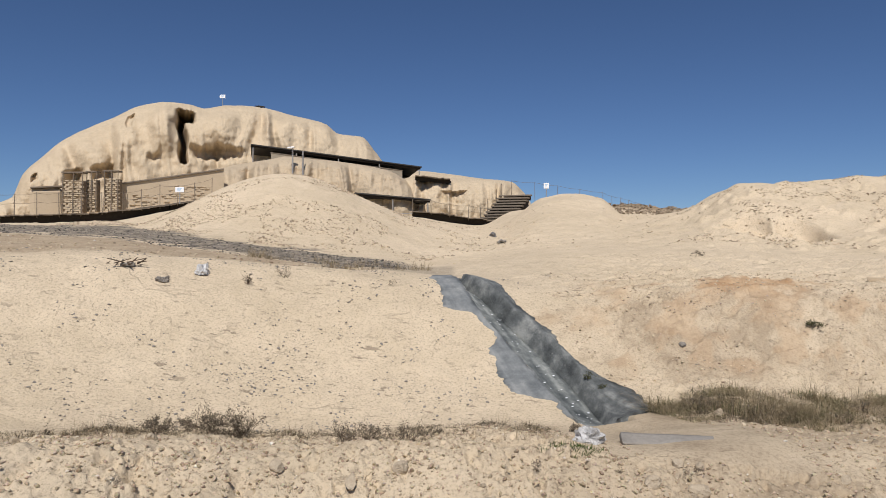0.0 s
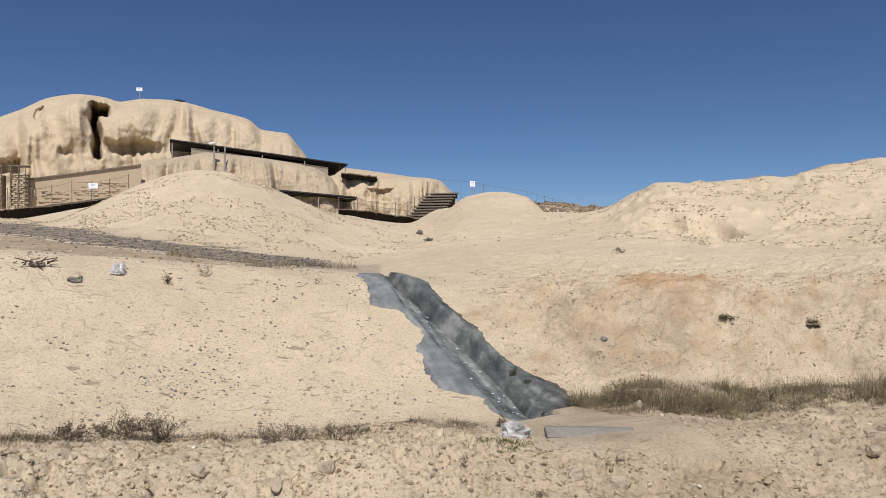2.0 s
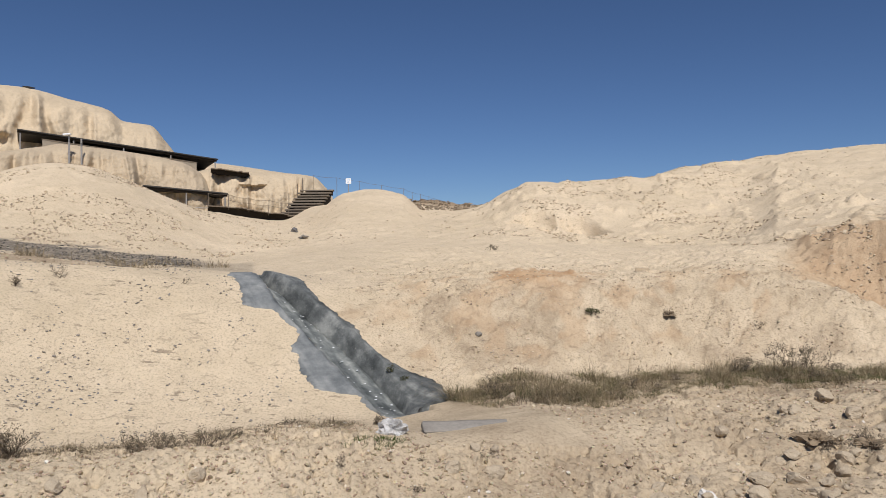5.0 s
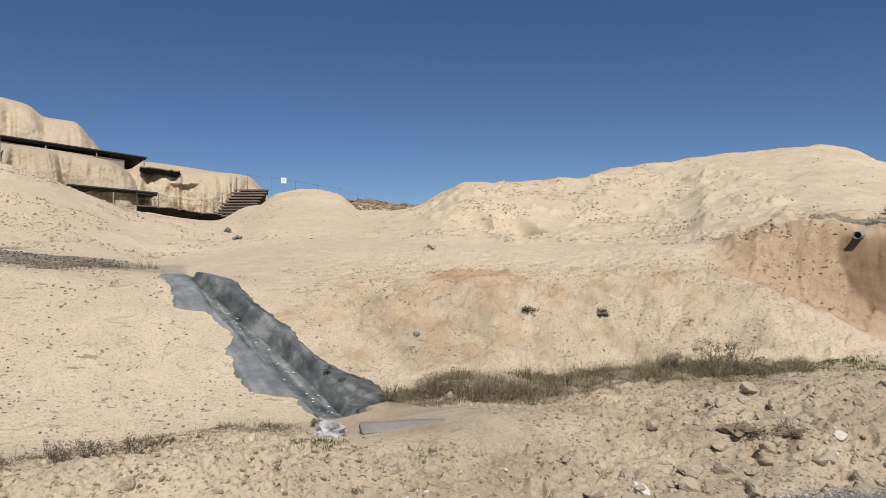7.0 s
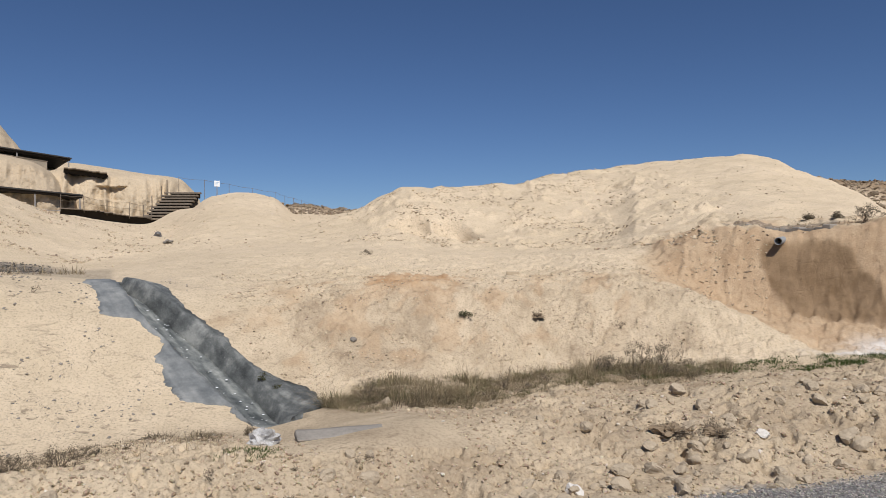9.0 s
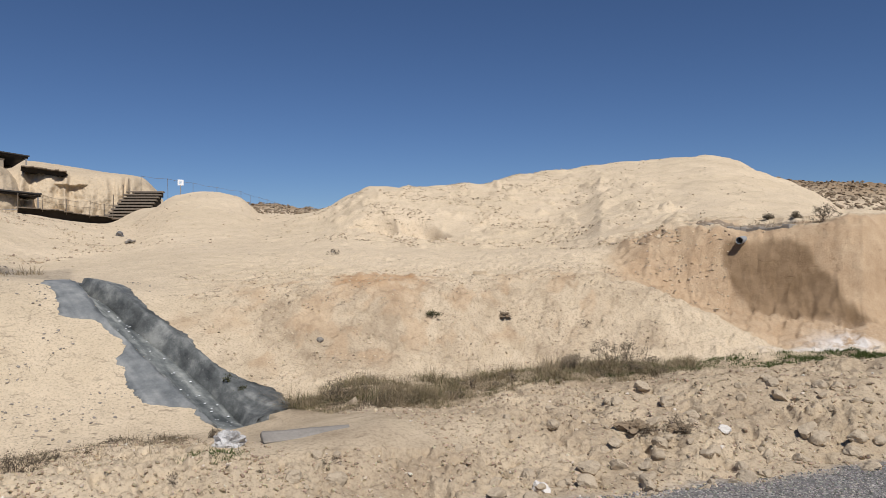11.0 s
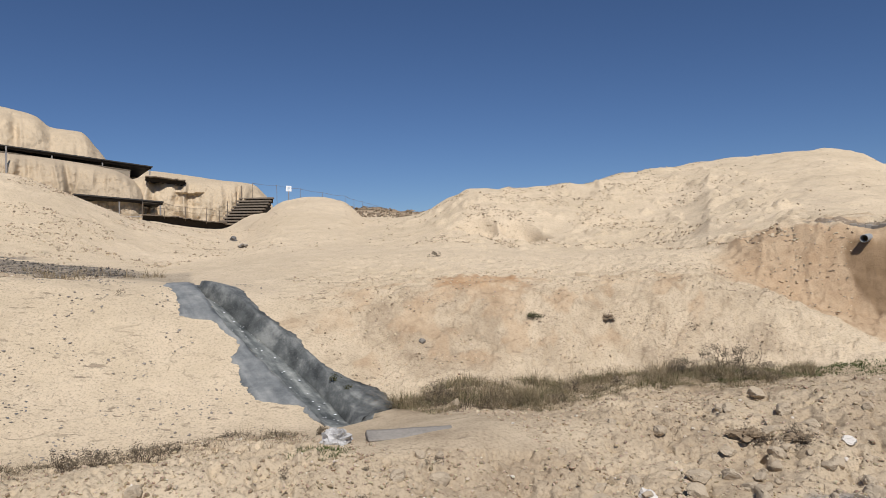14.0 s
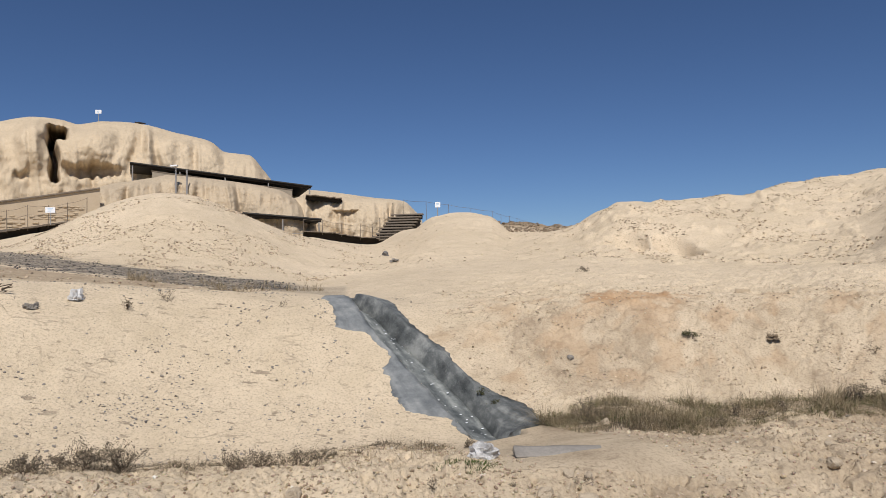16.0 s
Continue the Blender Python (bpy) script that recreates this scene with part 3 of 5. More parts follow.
def paint_soil():
    """Where the ground is brown earth, dark grit, damp, salty, road gravel or reddish."""
    _, s, az, r = base_height(gx, gy)
    n1, n2, n3 = fbm(gx, gy, 0.8, 4, 41, 0.6), fbm(gx, gy, 0.25, 3, 45, 0.6), fbm(gx, gy, 2.5, 4, 47, 0.55)
    berm = step(s, 1.9, 2.2) * (1 - step(s + 0.15 * n1, 4.75, 5.1))
    right_bank = step(s + 0.2 * n1, 5.0, 5.3) * (1 - step(s + 0.15 * n1, 5.75, 6.15)) * step(az + 4 * n1, 9, 17) * (1 - step(az + 3 * n1, 43, 50))
    rubble = step(s, 6.0, 6.25) * (1 - step(s, 6.9, 7.1)) * (1 - step(az, -14, -6))
    recess = step(s + 0.06 * n1, 6.08, 6.25) * (1 - step(s + 0.1 * n1, 7.95, 8.1)) * step(az + 0.8 * n1, 40.0, 42.5)
    back = step(s, 10.3, 10.8) * (1 - step(r, 150, 300))
    grain = fbm(gx * 0.5 + gy * 0.5, gy - gx, 0.45, 5, 53, 0.68)
    crumbly = step(s + 0.15 * n1, 5.1, 5.35) * (1 - step(s + 0.12 * n1, 6.2, 6.5)) * step(az + 3 * n1, 7, 12) * (1 - step(az + 3 * n1, 40, 46))
    brown = np.clip(0.32 * crumbly * step(grain, 0.05, 0.5) + (0.12 + 0.60 * step(az, 0, 22)) * berm * (0.75 + 0.5 * n1) + right_bank * (0.3 + 0.5 * step(n3, -0.2, 0.4)) + 0.85 * rubble + 0.5 * recess + 0.95 * back, 0, 1)
    grit = step(s + 0.25 * n1, 7.0, 7.25) * (1 - step(s + 0.2 * n1, 7.85, 8.05)) * (1 - step(az, -6, -1)) * (0.75 + 0.25 * n2)
    lining = step(s, 6.4, 6.9) * (1 - step(s, 7.5, 7.9)) * step(az, -7, -4) * (1 - step(az, 0.5, 1.2)) * 0.35
    lip = (abs(s - 8.02) < 0.012) * step(az, 46, 47) * (1 - step(az, 53.5, 54.5))
    t = np.clip(s - 7.0, 0, 1)
    edge = 48.9 + 4.0 * np.maximum(0, 0.6 - t) + 0.35 * n1
    right_edge = 59.3 - 7.4 * t + 0.4 * n1
    # backland darkened through the same mask as the damp slope
    dark_far = 0.8 * back
    wet = step(az, edge - 0.3, edge + 0.3) * (1 - step(az, right_edge - 0.5, right_edge + 0.3)) * step(s, 6.95, 7.1) * (1 - step(s + 0.03 * n1, 7.72, 7.86))
    (sx, sy), (sx2, sy2) = PLACES["salt"]
    salt = np.exp(-((gx - sx) ** 2 + (gy - sy) ** 2) / 0.22) + np.exp(-((gx - sx2) ** 2 + (gy - sy2) ** 2) / 0.2)
    salt = salt * step(s, 4.9, 5.2)
    road = 1 - step(s + 0.06 * n1, 1.98, 2.1)
    streak = fbm(gx * 0.55 + gy * 0.55, gy - gx, 0.7, 4, 49, 0.6)
    patch = step(az + 1.2 * n1, 18.5, 20.5) * (1 - step(az + 1.5 * n1, 25.5, 28)) * (1 - step(s + 0.05 * n2, 6.30, 6.37)) * step(s + 0.12 * n1, 5.7, 6.15)
    slope = step(s + 0.15 * n1, 5.15, 5.4) * (1 - step(s + 0.15 * n1, 6.0, 6.3)) * step(az + 4 * n1, 9, 14) * (1 - step(az + 3 * n1, 36, 42))
    red = 0.85 * patch + 0.38 * slope * step(streak + 0.4 * n3, -0.2, 0.4) + 0.55 * recess
    for name, cols in (("soil", (brown, np.clip(grit + lining + 0.6 * lip, 0, 1), np.clip(wet + dark_far, 0, 1))), ("cover", (np.clip(salt, 0, 1), road, np.clip(red, 0, 1)))):
        data = np.ones((len(gx), 4))
        for k, c in enumerate(cols):
            data[:, k] = c
        ground.data.attributes.new(name, "FLOAT_COLOR", "POINT").data.foreach_set("color", data.ravel())


paint_soil()


# ---- the old clay mound and its terraces ----
def lobed_mass(name, crest, base, depth, back, mat, label, seed, flute, width, cuts=(), crest_keep=0.8):
    """A rounded mass along a crest line, its front washed into fluted lobes. cuts: bearing, half width in degrees, low and high share, depth."""
    c = np.array(crest)
    ca, cr = np.degrees(np.arctan2(c[:, 0], c[:, 1])), np.hypot(c[:, 0], c[:, 1])
    u = np.arange(ca[0], ca[-1], 0.045)
    th = np.radians(np.concatenate([np.linspace(0, 90, 120), np.linspace(93, 160, 16)]))
    U, T = np.meshgrid(u, th)
    zc, rc = pchip(U.ravel(), ca, c[:, 2]).reshape(U.shape), pchip(U.ravel(), ca, cr).reshape(U.shape)
    share = np.abs(np.sin(T)) ** 0.75
    z = base + (zc - base) * share
    front = np.cos(T)
    off = np.where(front > 0, depth * np.maximum(front, 0) ** 1.1, back * front)
    x1 = U * 1.2
    warp = 0.6 * lattice(U / 2.0, z / 5.0, seed)
    ridged = 1 - 2.2 * lattice(x1 / width + warp, z / 9.0, seed + 1) ** 2 - 0.5 * np.abs(lattice(x1 / width + warp, z / 9.0, seed + 1))
    fine = 1 - 2.5 * lattice(x1 / (width * 0.4) + warp, z / 5.0, seed + 2) ** 2
    bulge = lattice(U / 2.6, z / 4.5, seed + 3) + 0.22 * lattice(U / 1.1, z / 2.2, seed + 7)
    fade = 1 - step(share, crest_keep, 1.0) * 0.9
    push = fade * (1.5 * flute * ridged + 0.45 * flute * fine + 1.1 * flute * bulge) + 0.12 * fbm(U * 1.3, z, 0.8, 4, seed + 4, 0.6)
    push = push + 0.05 * np.sin(z * 7 + 2 * lattice(U / 2, z / 2, seed + 6)) * step(lattice(U / 2.5, z / 2.5, seed + 8), 0.0, 0.4)
    for a, w, lo, hi, d in cuts:
        soft = 0.12 if d < 0 else 0.0
        rim = share + (0.03 * lattice(U / 0.7, z / 3.0, seed + 9) + 0.012 * lattice(U / 0.25, z / 1.5, seed + 10) if d > 0 else 0)
        q = np.exp(-np.abs((U + 0.25 * lattice(z / 2.0, z * 0 + a, seed + 5) - a) / w) ** (2.5 if d < 0 else 4)) * step(rim, lo - 0.03 - soft / 3, lo + 0.015 + soft) * (1 - step(rim, hi - 0.015 - soft, hi + 0.02 + soft / 3))
        push = push - d * q
    r = rc - off - push
    v = np.stack([(r * np.sin(np.radians(U))).ravel(), (r * np.cos(np.radians(U))).ravel(), z.ravel()], -1)
    nu = len(u)
    k = np.arange(len(th) * nu).reshape(len(th), nu)
    f = np.stack([k[:-1, :-1], k[:-1, 1:], k[1:, 1:], k[1:, :-1]], -1).reshape(-1, 4)
    ob = link_mesh(name, v, f, mat, smooth=True)
    return tagged(ob, label, "mound")


lobed_mass("clay_mound", FORT_CREST, 4.0, 11.0, 20.0, M_CLAY, "huge eroded mud-brick mound washed into fluted lobes", 5, 0.6, 2.4,
           cuts=((-19.5, 0.55, 0.76, 0.86, 8.0), (-19.75, 0.26, 0.44, 0.78, 7.0), (-23.2, 0.22, 0.76, 0.86, 1.0), (-17.4, 1.9, 0.48, 0.55, 1.7), (-27.0, 0.55, 0.38, 0.50, 1.4), (-25.05, 0.7, 0.36, 0.47, 1.6), (-29.3, 0.2, 0.56, 0.66, 1.0), (-21.6, 0.4, 0.44, 0.48, 0.7), (-21.0, 0.95, 0.50, 0.90, -1.7), (-17.4, 1.6, 0.55, 0.88, -1.6), (-23.6, 0.8, 0.45, 0.74, -0.9), (-13.0, 1.5, 0.60, 0.90, -0.9)))
lobed_mass("clay_terrace", LOWER_CREST, 4.0, 5.0, 8.0, M_DRAPE, "fluted grey-brown clay terrace under the long shelter", 25, 0.8, 1.9)
lobed_mass("clay_outcrop", OUTCROP_CREST, 3.6, 6.5, 8.0, M_CLAY, "worn tan clay outcrop with a hollow beside the stairs", 45, 0.5, 1.6, cuts=((0.9, 0.9, 0.40, 0.62, 0.7),))


# ---- drainage chute down the bank ----
def build_chute():
    top = thing("drainage_chute", CH[0, 0], CH[0, 1], height_at(*CH[0]), "grey mortar-lined drainage chute running down the sandy bank", "chute")
    u = np.linspace(0.0, CH_LEN[-1] + 0.05, 420)
    cx, cy, dx, dy = chute_place(np.clip(u, 0, CH_LEN[-1]))
    ox = np.minimum(u, 0)
    cx, cy = cx + dx * ox, cy + dy * ox
    share = np.clip(u / CH_LEN[-1], 0, 1)

    def ragged(seed, size=0.035):
        return size * (fbm(u, u * 0 + seed, 0.22, 5, 61 + seed, 0.7))

    # offsets to the right of the middle line: the smear's left edge, the wall's foot, the outer right edge
    left = np.interp(u, (0, 0.46, 1.0, 1.27, 1.42, 1.88, 2.0, 2.4, 2.75, 2.95, 3.1, 3.7), (-0.42, -0.56, -0.52, -0.60, -0.30, -0.23, -0.44, -0.56, -0.58, -0.42, -0.24, -0.22)) + ragged(1)
    left = np.minimum(left, -0.205)
    foot = pchip(u, (0, 0.5, 0.9, 1.7, 3.0, 3.7), (-0.08, -0.03, 0.06, 0.16, 0.20, 0.14))
    right = pchip(u, (0, 0.5, 1.1, 1.9, 2.4, 2.83, 3.16, 3.5, 3.75), (0.24, 0.36, 0.34, 0.41, 0.36, 0.46, 0.70, 0.66, 0.46)) + ragged(4)
    right = np.maximum(right, np.maximum(foot + 0.16, 0.35 + ragged(9, 0.015)))
    drop = step(share, -0.02, 0.12) * (1 - 0.5 * step(share, 0.85, 1.0))

    # height of the bank beside the chute, without its bed
    def bank_z(o):
        px, py = cx - dy * o, cy + dx * o
        return base_height(px, py)[0], px, py

    def lining(name, profile, label, mat=M_TAR):
        """profile: rows of (offset to the right, height against the bank)."""
        vs = []
        for o, lift in profile:
            z, px, py = bank_z(o)
            vs.append(np.stack([px, py, z + lift], -1))
        vs = np.array(vs)
        n, m = vs.shape[:2]
        low = vs.copy()
        low[:, :, 2] -= 0.06
        k = np.arange(n * m).reshape(n, m)
        f = np.stack([k[:-1, :-1], k[1:, :-1], k[1:, 1:], k[:-1, 1:]], -1).reshape(-1, 4)
        g = f[:, ::-1] + n * m
        rim = []
        for line in (k[0], k[-1][::-1], k[:, 0][::-1], k[:, -1]):
            for a, c in zip(line[:-1], line[1:]):
                rim.append((int(a), int(c), int(c) + n * m, int(a) + n * m))
        v = np.concatenate([vs.reshape(-1, 3), low.reshape(-1, 3)]) - np.array(top.location)
        ob = link_mesh(name, v, f.tolist() + g.tolist() + rim, mat, top, smooth=True)
        return tagged(ob, label)

    small = lambda k: 0.010 * fbm(u, u * 0 + k, 0.12, 3, 67)
    inner = -0.20 + ragged(7, 0.012)
    lining("apron", [(left + (inner - left) * f, 0.008 + 0.018 * math.sin(f * 1.5) + 0.5 * small(f * 3)) for f in np.linspace(0, 1, 7)], "thin pale grey mortar smeared over the bank", M_APRON)
    lining("bed", [(inner + (foot - inner) * f, 0.026 - 0.036 * (f > 0) - 0.15 * drop * f ** 0.7 + small(20 + f * 4)) for f in np.linspace(0, 1, 8)], "stained grey mortar bed")
    lump = 0.07 * np.exp(-((u - 3.35) / 0.28) ** 2)
    crown = 0.05 * (1 - step(share, 0.7, 0.95)) + 0.3 * small(30)
    lining("side_wall", [(foot - 0.01, -0.16 * drop), (foot + 0.03, -0.10 * drop + small(6)), (foot + 0.06, -0.01 + small(7)), (foot + 0.09, crown + small(8)), (foot + 0.13, crown + 0.008 + small(9))]
           + [(foot + 0.13 + (right - foot - 0.13) * f, crown * (1 - f) + lump * math.sin(math.pi * f) + 0.010 + small(10 + 3 * f) * (1 - 0.6 * f)) for f in (0.25, 0.5, 0.75, 1.0)], "low moulded kerb dark with damp stains and painted shade", M_STAIN_SHADE)
    return top


build_chute()


# ---- timber and metal of the excavation site ----
def along(a, b, f):
    return tuple(a[k] + (b[k] - a[k]) * f for k in range(3))


def frame_of(a, b):
    """Origin a, x towards b on the level, y away from the road."""
    d = math.atan2(b[1] - a[1], b[0] - a[0])
    return Matrix.Translation(a) @ Matrix.Rotation(d, 4, "Z"), math.hypot(b[0] - a[0], b[1] - a[1])


def shelter(line, depth, post_h, spacing, label, slope_back=0.35, rear_wall=False):
    a, b = line
    m, length = frame_of(a, b)
    fall = (b[2] - a[2]) / length
    e = new("shelter")
    e.matrix_basis = m
    tagged(e, label, "shelter", "excavation shelters")
    tilt = Matrix.Rotation(math.atan(-fall), 4, "Y")
    bm = bmesh.new()
    put_box(bm, (-0.2, -0.2, -0.05), (length / math.cos(math.atan(fall)) + 0.2, depth, 0.05), tilt @ Matrix.Rotation(-slope_back / depth, 4, "X"), 0.01)
    part("roof", bm, M_ROOF, e, "dark sheet-metal roof")
    bm = bmesh.new()
    put_box(bm, (-0.2, -0.08, -0.20), (length + 0.2, 0.06, -0.06), tilt, 0.01)
    part("front_beam", bm, M_DARKWOOD_SHADE, e)
    k = max(2, round(length / spacing))
    for i in range(k + 1):
        x = i * length / k
        for y, h in ((0.0, post_h), (depth * 0.85, post_h)):
            bm = bmesh.new()
            put_rod(bm, (x, y, x * fall - 0.1), (x + 0.03 * (i % 3 - 1), y, x * fall - h), 0.055)
            part("post", bm, M_STEEL if y == 0 else M_DARKWOOD_SHADE, e)
        bm = bmesh.new()
        put_box(bm, (x - 0.05, 0, x * fall - 0.16), (x + 0.05, depth * 0.95, x * fall - 0.06))
        part("rafter", bm, M_DARKWOOD_SHADE, e)
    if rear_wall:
        # wall colour darkened for the shade under the roof
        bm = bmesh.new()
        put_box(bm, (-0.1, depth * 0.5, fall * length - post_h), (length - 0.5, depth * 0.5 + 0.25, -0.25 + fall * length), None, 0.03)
        part("rear_wall", bm, M_JOINT_SHADE, e, "brown earth-brick wall with the roof's shade in its colour")
    bm = bmesh.new()
    put_rod(bm, (length - 0.02, 0, fall * length - 1.1), (length - 0.02, depth * 0.85, fall * length - 1.1), 0.035)
    put_rod(bm, (length - 2.6, 0, fall * length - 1.1), (length, 0, fall * length - 1.1), 0.03)
    part("hand_rail", bm, M_STEEL, e)
    return e


shelter(SHED_ROOF, 6.0, 2.4, 3.3, "long dark-roofed shelter on thin posts over the dig")
shelter(LOW_SHED, 3.0, 1.7, 2.4, "low dark-roofed shelter with a brown back wall", rear_wall=True)


def boardwalk(points, thick, label, drop):
    a = points[0]
    e = thing("boardwalk", *a, label, "boardwalk", "site walkways")
    o = Vector(a)
    rows = [Vector(p) - o for p in points]
    planks, front_beam, rear_beam = bmesh.new(), bmesh.new(), bmesh.new()
    for p, q in zip(rows[:-1], rows[1:]):
        m, length = frame_of(p, q)
        fall = (q.z - p.z) / length
        n = max(1, int(length / 0.24))
        for i in range(n):
            x = i * length / n
            z = x * fall + random.uniform(-0.03, 0.03)
            y0 = random.uniform(-0.55, -0.45)
            put_box(planks, (x + 0.002, y0, z - 0.06), (x + length / n - 0.002, 1.7, z), m)
        for y, beams in ((0.15, front_beam), (1.4, rear_beam)):
            put_box(beams, (0, y - 0.06, -thick), (length, y + 0.06, -0.06), m @ Matrix.Rotation(math.atan(-fall), 4, "Y"))
    part("deck", planks, M_WOOD, e, "weathered plank deck")
    # bearer colour carries the shade that the deck throws
    part("bearer", front_beam, M_DARKWOOD_SHADE, e, "bearer painted near black as the shade below the deck")
    part("bearer", rear_beam, M_DARKWOOD_SHADE, e)
    for p, q in zip(rows[:-1], rows[1:]):
        for f in np.arange(0.1, 1, 0.22):
            w = p.lerp(q, f)
            bm = bmesh.new()
            put_box(bm, (w.x - 0.09, w.y + 0.25, w.z - drop), (w.x + 0.09, w.y + 0.45, w.z - 0.1), None, 0.01)
            part("support", bm, M_DARKWOOD_SHADE, e)
    return e


boardwalk(BOARDWALK, 0.62, "raised timber boardwalk with dark bearers along the old wall", 1.0)
boardwalk(BOARDWALK_UP, 0.35, "dark timber landing beside the long shelter", 0.4)
boardwalk(BOARDWALK_LOW, 0.55, "timber boardwalk leading to the wooden stairs", 0.9)


def stairs():
    a, b = STAIRS
    e = thing("wooden_stairs", *a, "broad weathered wooden stairs of heavy sleepers climbing the mound", "stairs")
    n = 10
    side = Vector((0.86, -0.30, 0))
    for i in range(n):
        f = i / (n - 1)
        c = Vector(along(a, b, f)) - Vector(a)
        bm = bmesh.new()
        d = math.atan2(side.y, side.x) + random.uniform(-0.03, 0.03)
        m = Matrix.Translation(c) @ Matrix.Rotation(d, 4, "Z")
        put_box(bm, (-1.3 + random.uniform(-0.1, 0.1), -0.12, -0.13), (1.3 + random.uniform(-0.1, 0.1), 0.36, 0.0), m, 0.02)
        part("tread", bm, M_WOOD, e)
        bm = bmesh.new()
        put_box(bm, (-1.2, 0.10, -0.46), (1.2, 0.36, -0.13), m)
        # riser near black: shade of the gaps between treads, put into the colour
        part("riser", bm, M_DARKWOOD_SHADE, e)
    bm = bmesh.new()
    for sgn in (-1.25, 1.25):
        p0, p1 = side * sgn + Vector((0, 0.1, -0.35)), side * sgn + Vector(b) - Vector(a) + Vector((0, 0.1, -0.35))
        m, length = frame_of(p0, p1)
        put_box(bm, (0, -0.08, -0.45), (length, 0.08, 0.15), m @ Matrix.Rotation(-math.atan2(p1.z - p0.z, length), 4, "Y"))
    part("stringer", bm, M_DARKWOOD_SHADE, e)
    for sgn in (-1.3,):
        for f in (0.0, 0.35, 0.75, 1.0):
            q = Vector(along(a, b, f)) - Vector(a) + side * sgn
            bm = bmesh.new()
            put_rod(bm, q + Vector((0, 0, -0.5)), q + Vector((0, 0, 0.95)), 0.035)
            part("post", bm, M_WOOD, e)


stairs()


def fence(points, height, n, label, ropes=(0.95, 0.55), sink=0.2, lean=0.05, thick=0.026):
    a = Vector(points[0])
    e = thing("post_fence", *a, label, "fence", "site fences")
    seg = [0.0]
    for p, q in zip(points[:-1], points[1:]):
        seg.append(seg[-1] + (Vector(q) - Vector(p)).length)
    tops = []
    for i in range(n):
        s = seg[-1] * i / (n - 1)
        k = max(0, min(len(seg) - 2, sum(1 for v in seg if v <= s) - 1))
        f = (s - seg[k]) / (seg[k + 1] - seg[k])
        p = Vector(points[k]).lerp(Vector(points[k + 1]), f) - a
        h = height * random.uniform(0.9, 1.08)
        t = p + Vector((random.uniform(-lean, lean), random.uniform(-lean, lean), h))
        bm = bmesh.new()
        put_rod(bm, p - Vector((0, 0, sink)), t, thick, thick * 0.85, 6)
        part("post", bm, M_WOOD, e)
        tops.append((p, t))
    for share in ropes:
        bm = bmesh.new()
        for (p, t), (p2, t2) in zip(tops[:-1], tops[1:]):
            u, w = p.lerp(t, share), p2.lerp(t2, share)
            mid = (u + w) / 2 - Vector((0, 0, 0.06))
            put_rod(bm, u, mid, 0.010, None, 4)
            put_rod(bm, mid, w, 0.010, None, 4)
        part("rope", bm, M_WOOD, e)


fence(BOARDWALK, 1.3, 13, "thin wooden post-and-rope fence along the boardwalk")
fence(BOARDWALK_LOW, 0.9, 5, "thin post-and-rope fence along the lower boardwalk")
fence(RIDGE_FENCE, 0.75, 11, "thin wire fence along the crest above the stairs", (0.95,), 1.2, 0.05, 0.018)


def sign(p, w, h, pole, label):
    e = thing("sign", *p, label, "sign", "site signs")
    bm = bmesh.new()
    put_box(bm, (-w / 2, -0.02, -h / 2), (w / 2, 0.02, h / 2), None, 0.006)
    part("board", bm, M_WHITE, e, "white sign board")
    bm = bmesh.new()
    for i in range(3):
        put_box(bm, (-w * 0.25, -0.027, h * (0.2 - 0.22 * i)), (w * (0.28 - 0.1 * i), -0.022, h * (0.28 - 0.22 * i)))
    part("lettering", bm, M_BLUE, e, "faded blue bars")
    if pole:
        bm = bmesh.new()
        put_rod(bm, (0, 0.04, -pole), (0, 0.04, h * 0.45), 0.035)
        part("pole", bm, M_STEEL, e)


sign(SIGNS[0], 0.58, 0.36, 1.6, "small white sign on a pole on the mound's top")
sign(SIGNS[1], 0.42, 0.44, 1.4, "small white sign on a pole by the stairs")
sign(SIGNS[2], 0.56, 0.34, 0.9, "white notice board hung on the boardwalk fence")


def lamp_mast(p, h, head, label):
    e = thing("lamp_mast", *p, label, "floodlight mast", "steel masts")
    bm = bmesh.new()
    put_rod(bm, (0, 0, -h), (0, 0, 0), 0.075, 0.06)
    part("mast", bm, M_STEEL, e)
    bm = bmesh.new()
    put_rod(bm, (0, 0, -0.3), (0.0, -0.2, -0.3), 0.03)
    part("bracket", bm, M_STEEL, e)
    if head:
        bm = bmesh.new()
        put_box(bm, (-0.36, -0.28, 0.0), (0.16, 0.08, 0.12), Matrix.Rotation(-0.12, 4, "Y"), 0.03)
        part("lamp_head", bm, M_WHITE, e, "white flood lamp head")


lamp_mast(POSTS[0], 2.4, True, "steel mast with a white flood lamp beside the shelter")
lamp_mast(POSTS[1], 2.3, False, "plain steel mast beside the shelter")


def top_timber():
    e = thing("timber_stack", *TOP_TIMBER[0], "few dark timbers lying on the mound's top", "timber")
    d = Vector(TOP_TIMBER[1]) - Vector(TOP_TIMBER[0])
    for k, (s, z) in enumerate(((0.0, 0.06), (0.15, 0.16), (0.55, 0.0))):
        bm = bmesh.new()
        put_rod(bm, d * s + Vector((0, 0.2 * k, z)), d * (s + 0.55) + Vector((0, 0.1 * k, z + 0.05)), 0.07, None, 6)
        part("timber", bm, M_DARKWOOD_SHADE, e)


top_timber()


